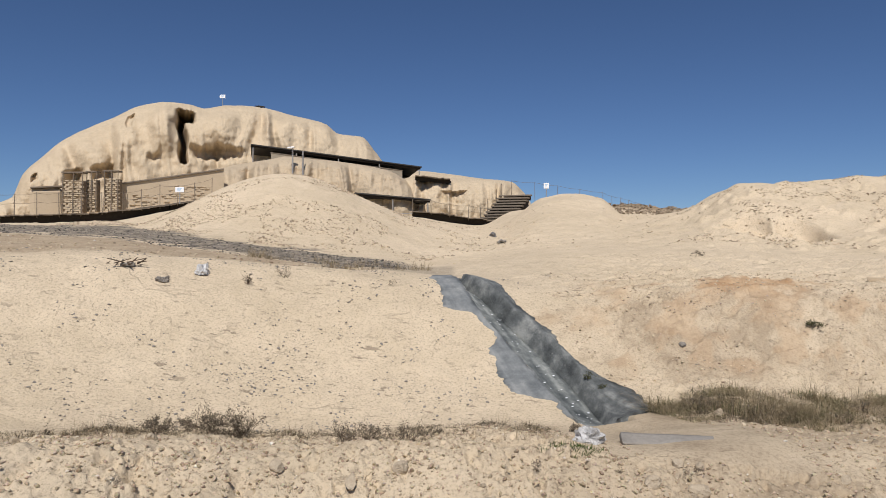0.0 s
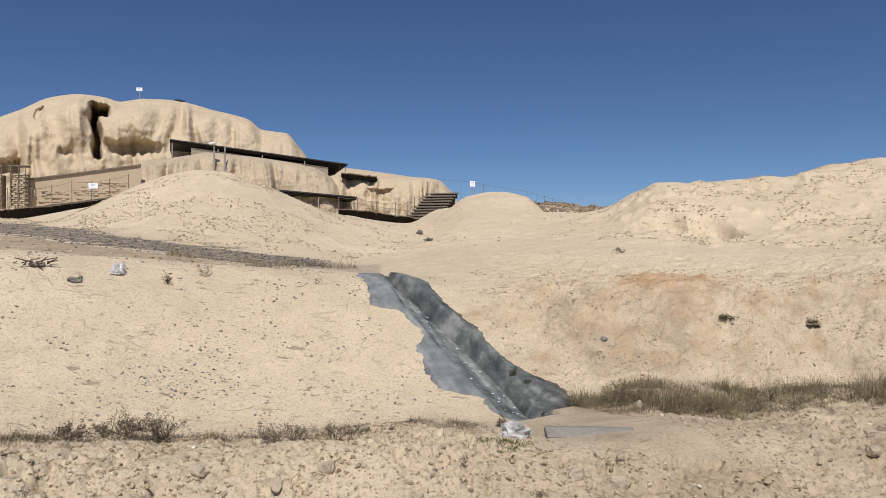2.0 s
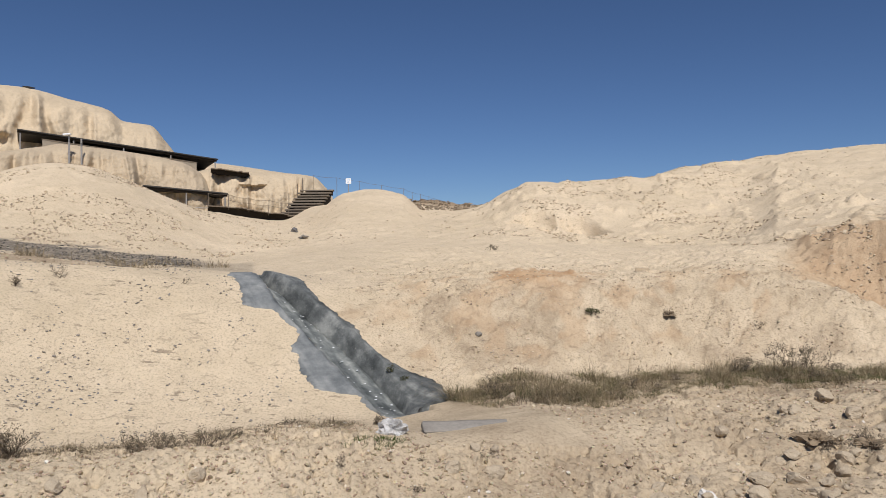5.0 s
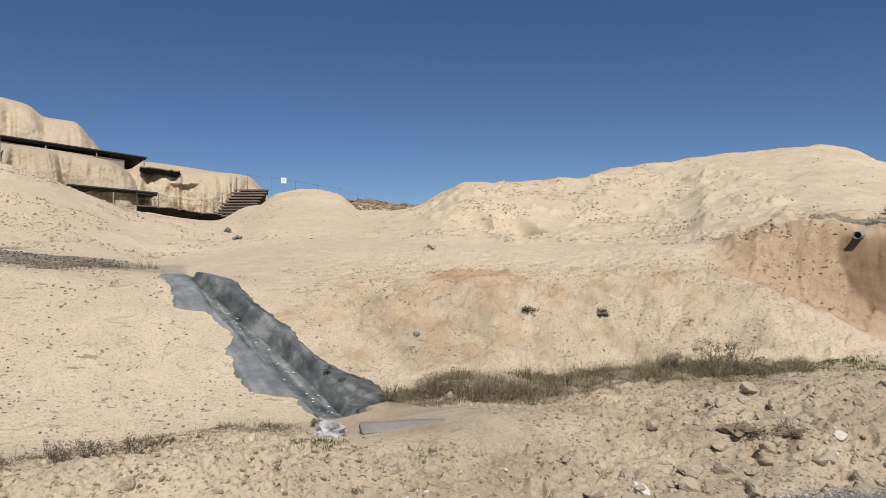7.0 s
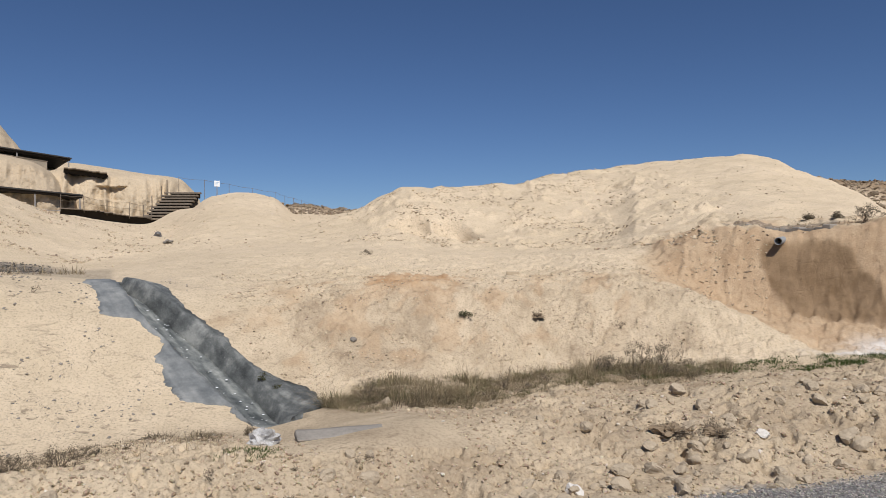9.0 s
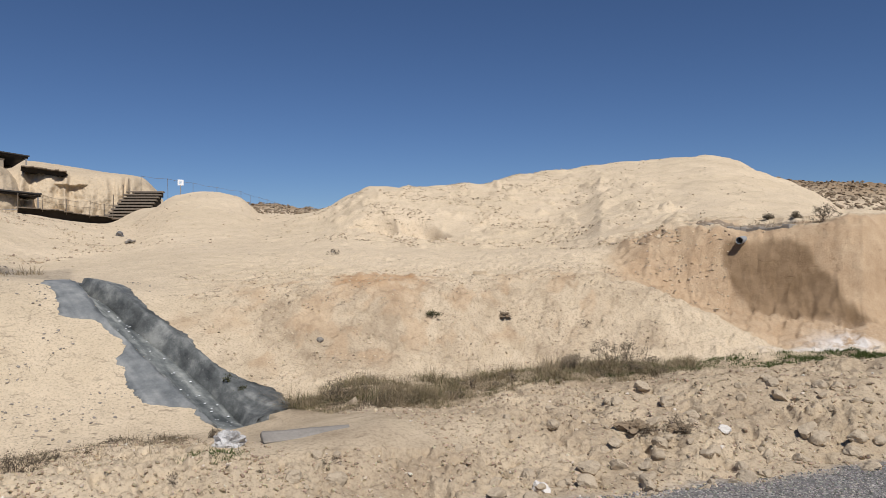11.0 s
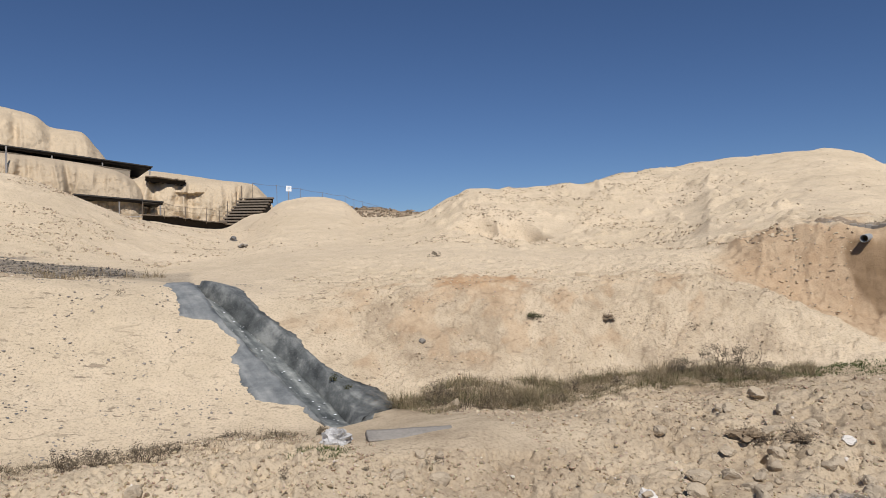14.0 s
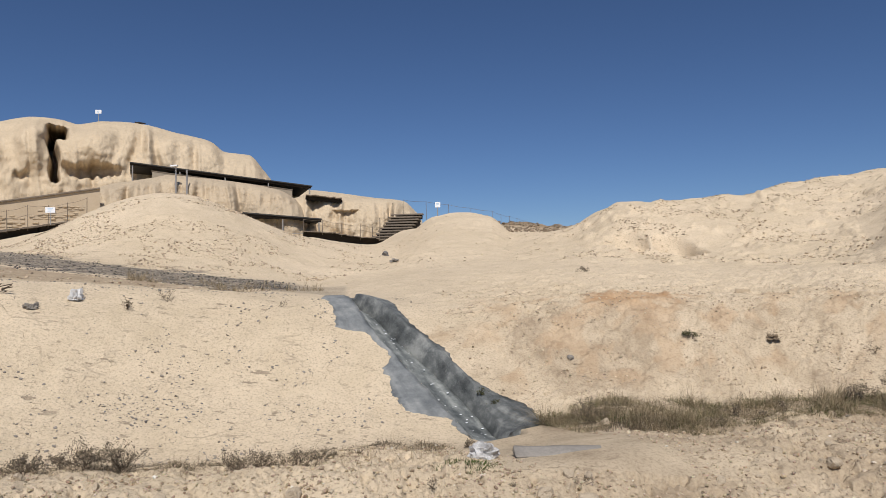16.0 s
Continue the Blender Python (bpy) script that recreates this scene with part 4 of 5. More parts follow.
# ---- plain wall under the long shelter ----
def parapet():
    a, b = Vector((-14.6, 61.6, 9.75)), Vector((-3.6, 64.2, 8.5))
    e = thing("parapet_wall", *a, "smooth grey-brown plastered wall below the long shelter", "wall")
    m, length = frame_of(Vector(), b - a)
    lean = Matrix.Identity(4)
    lean[2][0] = (b.z - a.z) / length
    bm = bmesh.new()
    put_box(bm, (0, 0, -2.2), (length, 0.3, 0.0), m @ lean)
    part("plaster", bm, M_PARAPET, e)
    bm = bmesh.new()
    put_box(bm, (-0.05, -0.04, 0.0), (length + 0.05, 0.34, 0.06), m @ lean)
    part("coping", bm, M_WOOD, e, "thin weathered coping")


parapet()


# ---- old brick wall behind the boardwalk ----
def brick_wall():
    e = thing("brick_wall", *WALL_TOP[0], "plastered tan retaining wall with bare mud bricks low down", "wall")
    o = Vector(WALL_TOP[0])
    bm = bmesh.new()
    cop = bmesh.new()
    for p, q in zip(WALL_TOP[1:-1], WALL_TOP[2:]):
        m, length = frame_of(Vector(p) - o, Vector(q) - o)
        rise = q[2] - p[2]
        shear = Matrix.Identity(4)
        shear[2][0] = rise / length
        put_box(bm, (0.0, 0.0, -3.6), (length, 0.9, 0.0), m @ shear)
        put_box(cop, (0, -0.13, -0.05), (math.hypot(length, rise), 0.9, 0.07), m @ Matrix.Rotation(-math.atan2(rise, length), 4, "Y"), 0.02)
    p, q = WALL_TOP[0], along(WALL_TOP[0], WALL_TOP[1], 0.33)
    m, length = frame_of(Vector(p) - o, Vector(q) - o)
    put_box(bm, (-0.4, 0.3, -3.5), (length, 1.2, 0.0), m @ Matrix.Rotation(-0.05, 4, "Y"), 0.28)
    put_box(cop, (-0.3, 0.2, -0.03), (length, 1.2, 0.08), m @ Matrix.Rotation(-0.09, 4, "Y"), 0.02)
    part("plaster", bm, M_PLASTER, e)
    part("coping", cop, M_WOOD, e, "thin dark coping")
    bm = bmesh.new()
    put_box(bm, (-0.17, -0.06, -0.055), (0.17, 0.06, 0.055), None, 0.015)
    mesh = bpy.data.meshes.new("brick")
    bm.to_mesh(mesh)
    bm.free()
    mesh.materials.append(M_BRICK)
    count = 0

    def lay(m, x0, x1, z0, z1, y, keep, parent):
        z = z0
        row = 0
        while z < z1:
            x = x0 + 0.2 * (row % 2)
            while x < x1:
                if random.random() < keep:
                    b = new("brick", mesh)
                    b.parent = parent
                    b.matrix_basis = m @ pose(x + random.uniform(-0.03, 0.03), y + random.uniform(-0.05, 0.03), z, random.uniform(-4, 4), random.uniform(-5, 5), random.uniform(-6, 6)) @ Matrix.Diagonal((random.uniform(0.8, 1.1), 1, random.uniform(0.8, 1.15), 1))
                x += 0.39
            z += 0.145
            row += 1

    for k, (p, q) in enumerate(zip(WALL_TOP[1:-1], WALL_TOP[2:])):
        m, length = frame_of(Vector(p) - o, Vector(q) - o)
        lay(m, 0.8 if k == 0 else 0.1, length - (0.1 if k == 0 else 1.0), -1.75 + 0.25 * k, -0.62 + 0.1 * k, 0.0, 0.6, e)
    # two stacked piers propping the undercut mound
    for f, w in ((0.36, 1.4), (0.64, 0.7), (0.85, 1.0)):
        c = along(WALL_TOP[0], WALL_TOP[1], f)
        pier = thing("brick_pier", c[0], c[1] - 0.5, c[2], "stacked mud-brick pier propping the undercut mound", "pier", "brick piers")
        bm = bmesh.new()
        put_box(bm, (0, 0, -1.9), (w, 0.6, 0.35), None, 0.05)
        part("core", bm, M_JOINT_SHADE, pier)
        lay(Matrix.Identity(4), 0.15, w, -1.85, 0.35, 0.0, 0.93, pier)
        for x in (0.05, w * 0.55, w):
            bm = bmesh.new()
            put_rod(bm, (x, -0.2, -1.9), (x + 0.05, -0.15, 0.9), 0.03, None, 6)
            part("prop", bm, M_WOOD, pier, "thin timber prop")
        bm = bmesh.new()
        put_box(bm, (-0.05, -0.1, 0.85), (w + 0.05, 0.6, 0.95), None, 0.02)
        part("lintel", bm, M_WOOD, pier)


brick_wall()


# ---- scattered and growing things ----
def belt_points(n, s0, s1, a0, a1, seed, keep=None):
    """n random plan places between two of the ground's lines and two bearings."""
    rng = np.random.default_rng(seed)
    xs, ys = [], []
    got = 0
    while got < n:
        az = rng.uniform(a0, a1, 4 * n)
        lines = np.array([np.full_like(az, 2.0)] + [pchip(az, a, r) for a, r, _ in TABLES])
        s = rng.uniform(s0, s1, 4 * n) - 1
        i = np.clip(np.floor(s).astype(int), 0, len(lines) - 2)
        k = np.arange(len(az))
        r = lines[i, k] + (s - i) * (lines[i + 1, k] - lines[i, k])
        x, y = r * np.sin(np.radians(az)), r * np.cos(np.radians(az))
        ok = np.ones(len(az), bool) if keep is None else keep(x, y, rng)
        _, v = chute_coords(x, y)
        ok &= abs(v) > 0.55
        xs.append(x[ok])
        ys.append(y[ok])
        got += ok.sum()
    return np.concatenate(xs)[:n], np.concatenate(ys)[:n], rng




def ico_mesh(sub):
    bm = bmesh.new()
    bmesh.ops.create_icosphere(bm, subdivisions=sub, radius=1.0)
    v = np.array([p.co[:] for p in bm.verts])
    f = np.array([[p.index for p in q.verts] for q in bm.faces])
    bm.free()
    return v, f


def pebbles(name, x, y, rng, lo, hi, flat, mat, label, category, power=2.5, sink=0.34, sub=1):
    """Many small angular stones in one mesh."""
    v, f = ico_mesh(sub)
    n = len(x)
    size = lo + (hi - lo) * rng.random(n) ** power
    z = ground_height(x, y)
    sc = np.stack([rng.uniform(0.7, 1.5, n), rng.uniform(0.6, 1.1, n), rng.uniform(flat * 0.7, flat * 1.3, n)], -1) * size[:, None]
    shape = rng.uniform(0.6, 1.15, (n, len(v), 1))
    p = v[None] * shape * sc[:, None]
    a = rng.uniform(0, 2 * np.pi, n)[:, None]
    tilt = rng.normal(0, 0.35, n)[:, None]
    px, pz = p[..., 0] * np.cos(tilt) - p[..., 2] * np.sin(tilt), p[..., 0] * np.sin(tilt) + p[..., 2] * np.cos(tilt)
    qx, qy = px * np.cos(a) - p[..., 1] * np.sin(a), px * np.sin(a) + p[..., 1] * np.cos(a)
    out = np.stack([qx + x[:, None], qy + y[:, None], pz + (z + sc[:, 2] * (1 - 2 * sink))[:, None]], -1).reshape(-1, 3)
    faces = (f[None] + (np.arange(n) * len(v))[:, None, None]).reshape(-1, 3)
    return tagged(link_mesh(name, out, faces, mat), label, category, kind="stuff")


x, y, rng = belt_points(15000, 2.0, 4.7, -36, 62, 101)
pebbles("loose_stones", x, y, rng, 0.003, 0.020, 0.7, M_PEBBLE, "loose pale pebbles and clods on the dug berm", "pebbles", 3.0)
x, y, rng = belt_points(4500, 2.05, 4.3, -36, 62, 102, lambda x, y, g: fbm(x, y, 0.8, 3, 72) > 0.0)
pebbles("dug_clods", x, y, rng, 0.004, 0.024, 0.6, M_PEBBLE, "broken clods of dry earth on the dug berm", "clods", 4.0, 0.3, 2)
x, y, rng = belt_points(260, 7.78, 7.98, 37, 46, 104)
# added clods stand in for a dark crack line
pebbles("ridge_foot_clods", x, y, rng, 0.012, 0.05, 0.6, M_CRUST, "clods added along the ridge's foot to draw its dark crack line", "clods", 2.5)
rng = np.random.default_rng(106)
x, y = -1.72 + rng.normal(0, 0.42, 170), 7.35 + rng.normal(0, 0.16, 170)
pebbles("dark_crumbs", x, y, rng, 0.005, 0.022, 0.3, M_TAG, "dark flat crumbs scattered low on the bank", "crumbs", 2.5)
x, y, rng = belt_points(1500, 2.0, 3.2, 20, 62, 103, lambda x, y, g: g.random(len(x)) < step(np.degrees(np.arctan2(x, y)), 18, 45))
pebbles("road_edge_rubble", x, y, rng, 0.005, 0.028, 0.7, M_PEBBLE, "angular pale rubble at the road's edge", "rubble", 2.6)
x, y, rng = belt_points(15000, 1.6, 2.03, 30, 62, 105)
pebbles("road_gravel", x, y, rng, 0.004, 0.011, 0.7, M_GRAVEL, "grey crushed gravel of the road", "gravel", 2.0)
x, y, rng = belt_points(2300, 5.0, 6.3, -34, 6, 107, lambda x, y, g: fbm(x, y, 0.7, 3, 71) > 0.12)
pebbles("bank_crumbs", x, y, rng, 0.004, 0.022, 0.5, M_GREYSTONE, "small grey-brown crumbs on the sandy bank", "crumbs", 3.0)
x, y, rng = belt_points(6500, 5.0, 6.6, 8, 46, 109, lambda x, y, g: fbm(x, y, 0.7, 3, 73) > -0.05)
pebbles("bank_clods", x, y, rng, 0.004, 0.022, 0.6, M_CRUST, "small clods on the brownish bank", "clods", 4.0)
x, y, rng = belt_points(6500, 8.0, 9.0, -28, 14, 111, lambda x, y, g: (fbm(x, y, 2.0, 3, 75) > 0.0) & (g.random(len(x)) < 1 - 0.9 * step(np.degrees(np.arctan2(x, y)), -6, 10)))
# clods added so that their shadows make the heap's dark pits
pebbles("heap_clods", x, y, rng, 0.012, 0.045, 0.7, M_CRUST, "clods added on the sandy heap to cast its small dark marks", "clods", 3.2)
x, y, rng = belt_points(6000, 8.0, 9.0, 10, 52, 113, lambda x, y, g: (fbm(x, y, 1.6, 3, 77) > 0.05) & (g.random(len(x)) < 0.05 + step(np.degrees(np.arctan2(x, y)), 14, 25)) & (g.random(len(x)) < 1 - 0.8 * step(np.degrees(np.arctan2(x, y)), 38, 44)))
pebbles("ridge_clods", x, y, rng, 0.012, 0.045, 0.6, M_CRUST, "crusted clods on the pale ridge", "clods", 3.0)
x, y, rng = belt_points(3000, 7.0, 8.0, -34, -3, 115)
pebbles("track_gravel", x, y, rng, 0.008, 0.03, 0.6, M_DARKGRAVEL, "dark grit along the heap's foot", "gravel", 3.0)
x, y, rng = belt_points(900, 6.2, 7.0, -34, -10, 117)
pebbles("track_rubble", x, y, rng, 0.008, 0.035, 0.6, M_PEBBLE, "brown rubble beside the dark track", "rubble", 3.0)
x, y, rng = belt_points(600, 6.8, 7.9, 42, 49.5, 119)
pebbles("cutting_clods", x, y, rng, 0.005, 0.035, 0.5, M_CRUST, "brown clods in the cut slope", "clods", 3.0)
x, y, rng = belt_points(4500, 10.3, 11.0, 12, 62, 121, lambda x, y, g: (np.degrees(np.arctan2(x, y)) < 19) | (np.degrees(np.arctan2(x, y)) > 50))
pebbles("far_rubble", x, y, rng, 0.06, 0.30, 0.5, M_FARSTONE, "distant brown rubble on the rise", "rubble", 3.0)


def rock_mesh(seed, cuts=7):
    """An angular stone about 1 m across, cut by random planes."""
    rng = np.random.default_rng(seed)
    v, f = ico_mesh(3)
    v = v * (1 + 0.12 * rng.standard_normal(1)) * np.array([1.0, 0.75, 0.6])
    for _ in range(cuts):
        d = rng.standard_normal(3)
        d /= np.linalg.norm(d)
        h = rng.uniform(0.38, 0.62)
        over = np.maximum(0, v @ d - h)
        v = v - over[:, None] * d * 0.93
    v = v + 0.03 * rng.standard_normal(v.shape)
    return v, f


ROCKS = []
for k in range(10):
    v, f = rock_mesh(200 + k)
    me = bpy.data.meshes.new("rock")
    me.from_pydata(v.tolist(), [], f.tolist())
    ROCKS.append(me)
ROCK_MATS = {}


def rock(x, y, size, seed, mat=None, label="angular pale stone half sunk in the berm", group="stones on the berm", flat=1.0, sink=0.12):
    mat = mat or M_ROCK
    key = (seed % 10, mat.name)
    if key not in ROCK_MATS:
        me = ROCKS[seed % 10].copy()
        me.materials.append(mat)
        ROCK_MATS[key] = me
    ob = new("rock", ROCK_MATS[key])
    rng = random.Random(seed)
    ob.matrix_basis = pose(x, y, height_at(x, y) + size * (0.3 * flat - sink), rng.uniform(-15, 15), rng.uniform(-15, 15), rng.uniform(0, 360)) @ Matrix.Diagonal((size, size, size * flat, 1))
    return tagged(ob, label, "stone", group)


x, y, rng = belt_points(120, 2.0, 2.9, 16, 60, 131, lambda x, y, g: g.random(len(x)) < 0.15 + step(np.degrees(np.arctan2(x, y)), 30, 50))
for k in range(len(x)):
    rock(x[k], y[k], 0.028 + 0.065 * rng.random() ** 2.0, 300 + k)
x, y, rng = belt_points(28, 2.1, 4.0, -34, 40, 133)
for k in range(len(x)):
    rock(x[k], y[k], 0.025 + 0.055 * rng.random() ** 2.5, 500 + k)
for k, (x, y) in enumerate(PLACES["rocks"]):
    rock(x, y, (0.11, 0.09, 0.12, 0.11, 0.09, 0.07, 0.07, 0.07, 0.07, 0.08, 0.06)[k], 700 + k, label="large brown clod of dug earth on the berm")
for k, (x, y) in enumerate(PLACES["white_stone"]):
    rock(x, y, (0.07, 0.08, 0.06)[k], 800 + k, M_WHITESTONE, "whitish chalky stone at the road's edge")
rock(*PLACES["stone"][0], 0.06, 905, M_GREYSTONE, "single grey stone on the brownish bank", "stones on the bank", 1.0, 0.05)

# ---- grass and dry plants ----
def blades(name, x, y, rng, lo, hi, wide, lean, mat, label, category, bend=0.5):
    """Many narrow bent blades in one mesh."""
    n = len(x)
    z = ground_height(x, y) - 0.01
    h = rng.uniform(lo, hi, n) * np.clip(1.0 + 1.1 * fbm(x, y, 0.5, 2, 93), 0.45, 2.0)
    a, side = rng.uniform(0, 2 * np.pi, n), rng.uniform(0, 2 * np.pi, n)
    out = np.abs(rng.normal(0, lean, n)) * h
    ex, ey = np.cos(a) * out, np.sin(a) * out
    wx, wy = np.cos(side) * wide * 0.5, np.sin(side) * wide * 0.5
    base = np.stack([x, y, z], -1)
    mid = base + np.stack([ex * bend * 0.8, ey * bend * 0.8, h * (0.6 - 0.2 * np.minimum(1, out / (1.6 * h)))], -1)
    tip = base + np.stack([ex, ey, h * (1 - 0.6 * np.minimum(1, out / (1.6 * h)))], -1)
    w = np.stack([wx, wy, np.zeros(n)], -1)
    v = np.stack([base - w, base + w, mid + w * 0.8, mid - w * 0.8, tip], 1).reshape(-1, 3)
    k = np.arange(n)[:, None] * 5
    f = (k + np.array([0, 1, 2, 3])).tolist() + (k + np.array([3, 2, 4])).tolist()
    return tagged(link_mesh(name, v, f, mat), label, category, kind="stuff")


def tufted(scale, level, seed):
    return lambda x, y, g: fbm(x, y, scale, 3, seed) + 0.35 * g.normal(size=len(x)) > level


x, y, rng = belt_points(24000, 3.8, 5.08, 13.0, 47, 151, tufted(0.4, 0.16, 81))
blades("matted_grass", x, y, rng, 0.02, 0.10, 0.0045, 1.8, M_STRAW, "matted olive and brown grass along the ditch", "grass")
x, y, rng = belt_points(12000, 3.8, 5.0, 14.5, 47, 152, tufted(0.35, 0.22, 82))
blades("dry_grass", x, y, rng, 0.06, 0.22, 0.003, 1.6, M_DRYGRASS, "pale dry stems lying over the ditch grass", "grass")
x, y, rng = belt_points(7000, 3.7, 4.9, 12.0, 26, 154, tufted(0.3, 0.1, 84))
blades("brown_weeds", x, y, rng, 0.02, 0.09, 0.004, 1.6, M_LITTER, "dead brown weeds below the chute's foot", "weeds")
x, y, rng = belt_points(26000, 4.0, 5.05, 37, 62, 153, tufted(0.5, -0.45, 83))
blades("green_grass", x, y, rng, 0.015, 0.05, 0.006, 1.1, M_GREEN, "short green grass in the damp ditch", "grass")
x, y, rng = belt_points(14000, 3.9, 5.0, -34, 12, 155, tufted(0.4, 0.10, 85))
blades("ditch_weeds", x, y, rng, 0.01, 0.06, 0.004, 2.2, M_LITTER, "dead brown litter and weeds along the bank's foot", "weeds")
x, y, rng = belt_points(3000, 3.2, 4.9, -34, 12, 156, tufted(0.5, 0.25, 86))
blades("pale_stalks", x, y, rng, 0.02, 0.12, 0.003, 1.8, M_DRYGRASS, "sparse pale stalks in the shallow ditch", "weeds")
gx0, gy0 = PLACES["green"][0]
rng = np.random.default_rng(157)
blades("green_tuft", gx0 + rng.normal(0, 0.10, 500), gy0 + rng.normal(0, 0.06, 500), rng, 0.015, 0.05, 0.004, 1.2, M_GREEN, "small patch of green grass by the white bag", "grass")
x, y, rng = belt_points(1300, 6.7, 7.5, -15, -1, 159, tufted(0.7, 0.45, 87))
blades("track_grass", x, y, rng, 0.04, 0.16, 0.008, 1.0, M_DRYGRASS, "dry grass fringe beside the dark track", "grass")
x, y, rng = belt_points(700, 8.0, 8.06, 51, 56, 161)
blades("ridge_grass", x, y, rng, 0.02, 0.07, 0.006, 1.4, M_DRYGRASS, "dry grass above the pipe", "grass")


def bush_meshes(seed, height, spread, stems, leafy, leaf_size):
    """Branching stems and small leaves of one dry bush, as two meshes' data."""
    rng = random.Random(seed)
    sv, sf, lv, lf = [], [], [], []

    def stick(a, b, ra, rb):
        d = (b - a).normalized()
        s = d.orthogonal().normalized()
        t = d.cross(s)
        k = len(sv)
        for c, r in ((a, ra), (b, rb)):
            for i in range(3):
                w = i * 2.0944
                sv.append(c + s * (r * math.cos(w)) + t * (r * math.sin(w)))
        for i in range(3):
            j = (i + 1) % 3
            sf.append((k + i, k + j, k + 3 + j, k + 3 + i))

    def leaf(c):
        k = len(lv)
        d = Vector((rng.uniform(-1, 1), rng.uniform(-1, 1), rng.uniform(-0.6, 1))).normalized()
        s = d.orthogonal().normalized() * leaf_size * 0.45
        e = d * leaf_size * rng.uniform(0.6, 1.4)
        lv.extend((c, c + e * 0.5 + s, c + e, c + e * 0.5 - s))
        lf.append((k, k + 1, k + 2, k + 3))

    def grow(a, d, length, r, depth):
        b = a + d * length
        stick(a, b, r, r * 0.7)
        if depth == 0 or rng.random() < 0.15:
            for _ in range(leafy):
                leaf(b + Vector((rng.gauss(0, 1), rng.gauss(0, 1), rng.gauss(0, 1))) * leaf_size * 0.8)
            return
        for _ in range(rng.choice((2, 2, 3))):
            e = (d + Vector((rng.gauss(0, 0.5), rng.gauss(0, 0.5), rng.gauss(0.1, 0.3)))).normalized()
            grow(b, e, length * rng.uniform(0.55, 0.85), r * 0.65, depth - 1)

    for _ in range(stems):
        d = Vector((rng.gauss(0, spread), rng.gauss(0, spread), 1)).normalized()
        grow(Vector((rng.gauss(0, 0.10) * height, rng.gauss(0, 0.10) * height, -0.02)), d, height * rng.uniform(0.25, 0.42), height * 0.009 + 0.0012, 3)
    return sv, sf, lv, lf


def bush(x, y, height, seed, label, group, spread=0.7, stems=12, leafy=3, leaf_size=0.012, stem_mat=None, leaf_mat=None, name="dry_bush"):
    e = thing(name, x, y, height_at(x, y), label, "bush", group)
    sv, sf, lv, lf = bush_meshes(seed, height, spread, stems, leafy, leaf_size)
    tagged(link_mesh("stem_tangle", sv, sf, stem_mat or M_DARKTWIG, e))
    tagged(link_mesh("foliage", lv, lf, leaf_mat or M_LEAF, e))
    return e


DITCH_SIZES = (0.30, 0.28, 0.18, 0.22, 0.22, 0.26, 0.12, 0.13, 0.10, 0.09, 0.10)
for k, (x, y) in enumerate(PLACES["ditch_bushes"]):
    bush(x, y, DITCH_SIZES[k], 900 + k, "dry brown weed bush in the shallow ditch", "ditch bushes", 0.8, 16 if k < 6 else 10)
for k, (dx, dy) in enumerate(((-0.18, 0.08), (0.22, 0.05), (-0.4, 0.0), (0.1, -0.1))):
    x, y = PLACES["ditch_bushes"][0]
    bush(x + dx, y + dy, 0.16 + 0.03 * (k % 2), 930 + k, "low dark weed bush in the shallow ditch", "ditch bushes", 0.9, 16)
for k, (x, y) in enumerate(PLACES["bank_shrub"]):
    bush(x, y, (0.34, 0.30, 0.24)[k], 940 + k, "brown seeding weed at the grass's edge", "tall weeds", 0.55, 10, 4, 0.018)
for k, (x, y) in enumerate(PLACES["ridge_bush"]):
    bush(x, y, (0.33, 0.15, 0.13)[k], 950 + k, "grey-green bush above the pipe", "ridge bushes", 0.6, 14, 5, 0.022)
for k, (x, y) in enumerate(PLACES["tufts"]):
    bush(x, y, (0.13, 0.16, 0.26, 0.13, 0.14, 0.16, 0.14)[k], 960 + k, "small dry tuft on the bare bank", "bank tufts", 0.8 if k != 2 else 0.5, 12 if k in (0, 3) else 5, 4 if k in (3, 5, 6) else 1, 0.014, None, M_DARKLEAF if k == 3 else None)
for k, (along_m, off) in enumerate(((2.62, 0.30), (2.86, 0.33), (3.02, 0.36))):
    cx, cy, dx, dy = (float(v[0]) for v in chute_place(np.array([along_m])))
    bush(cx - dy * off, cy + dx * off, 0.07 + 0.02 * (k % 2), 970 + k, "tiny dark weed rooted on the chute's kerb", "kerb weeds", 1.2, 9, 4, 0.014, None, M_DARKLEAF)
x, y = PLACES["root_clump"][0]
bush(x, y, 0.16, 980, "dead dark root clump on the brown bank", "root clumps", 1.8, 22, 0, 0.012, M_DARKTWIG, M_LEAF, "root_clump")
for k, (x, y) in enumerate(PLACES["berm_root"]):
    bush(x, y, 0.17, 985 + k, "torn dark root clump in the berm", "root clumps", 1.8, 26, 1, 0.012, M_DARKTWIG, M_LEAF, "root_clump")
x, y, rng = belt_points(16, 2.3, 4.4, -30, 56, 163)
for k in range(len(x)):
    bush(x[k], y[k], rng.uniform(0.05, 0.10), 1000 + k, "tiny dry weed on the dug berm", "berm weeds", 1.0, 9, 1, 0.008)
x, y, rng = belt_points(18, 3.9, 5.0, 16, 44, 165)
for k in range(len(x)):
    bush(x[k], y[k], rng.uniform(0.12, 0.24), 1030 + k, "brown dry weed among the ditch grass", "tall weeds", 0.6, 7, 3, 0.012)


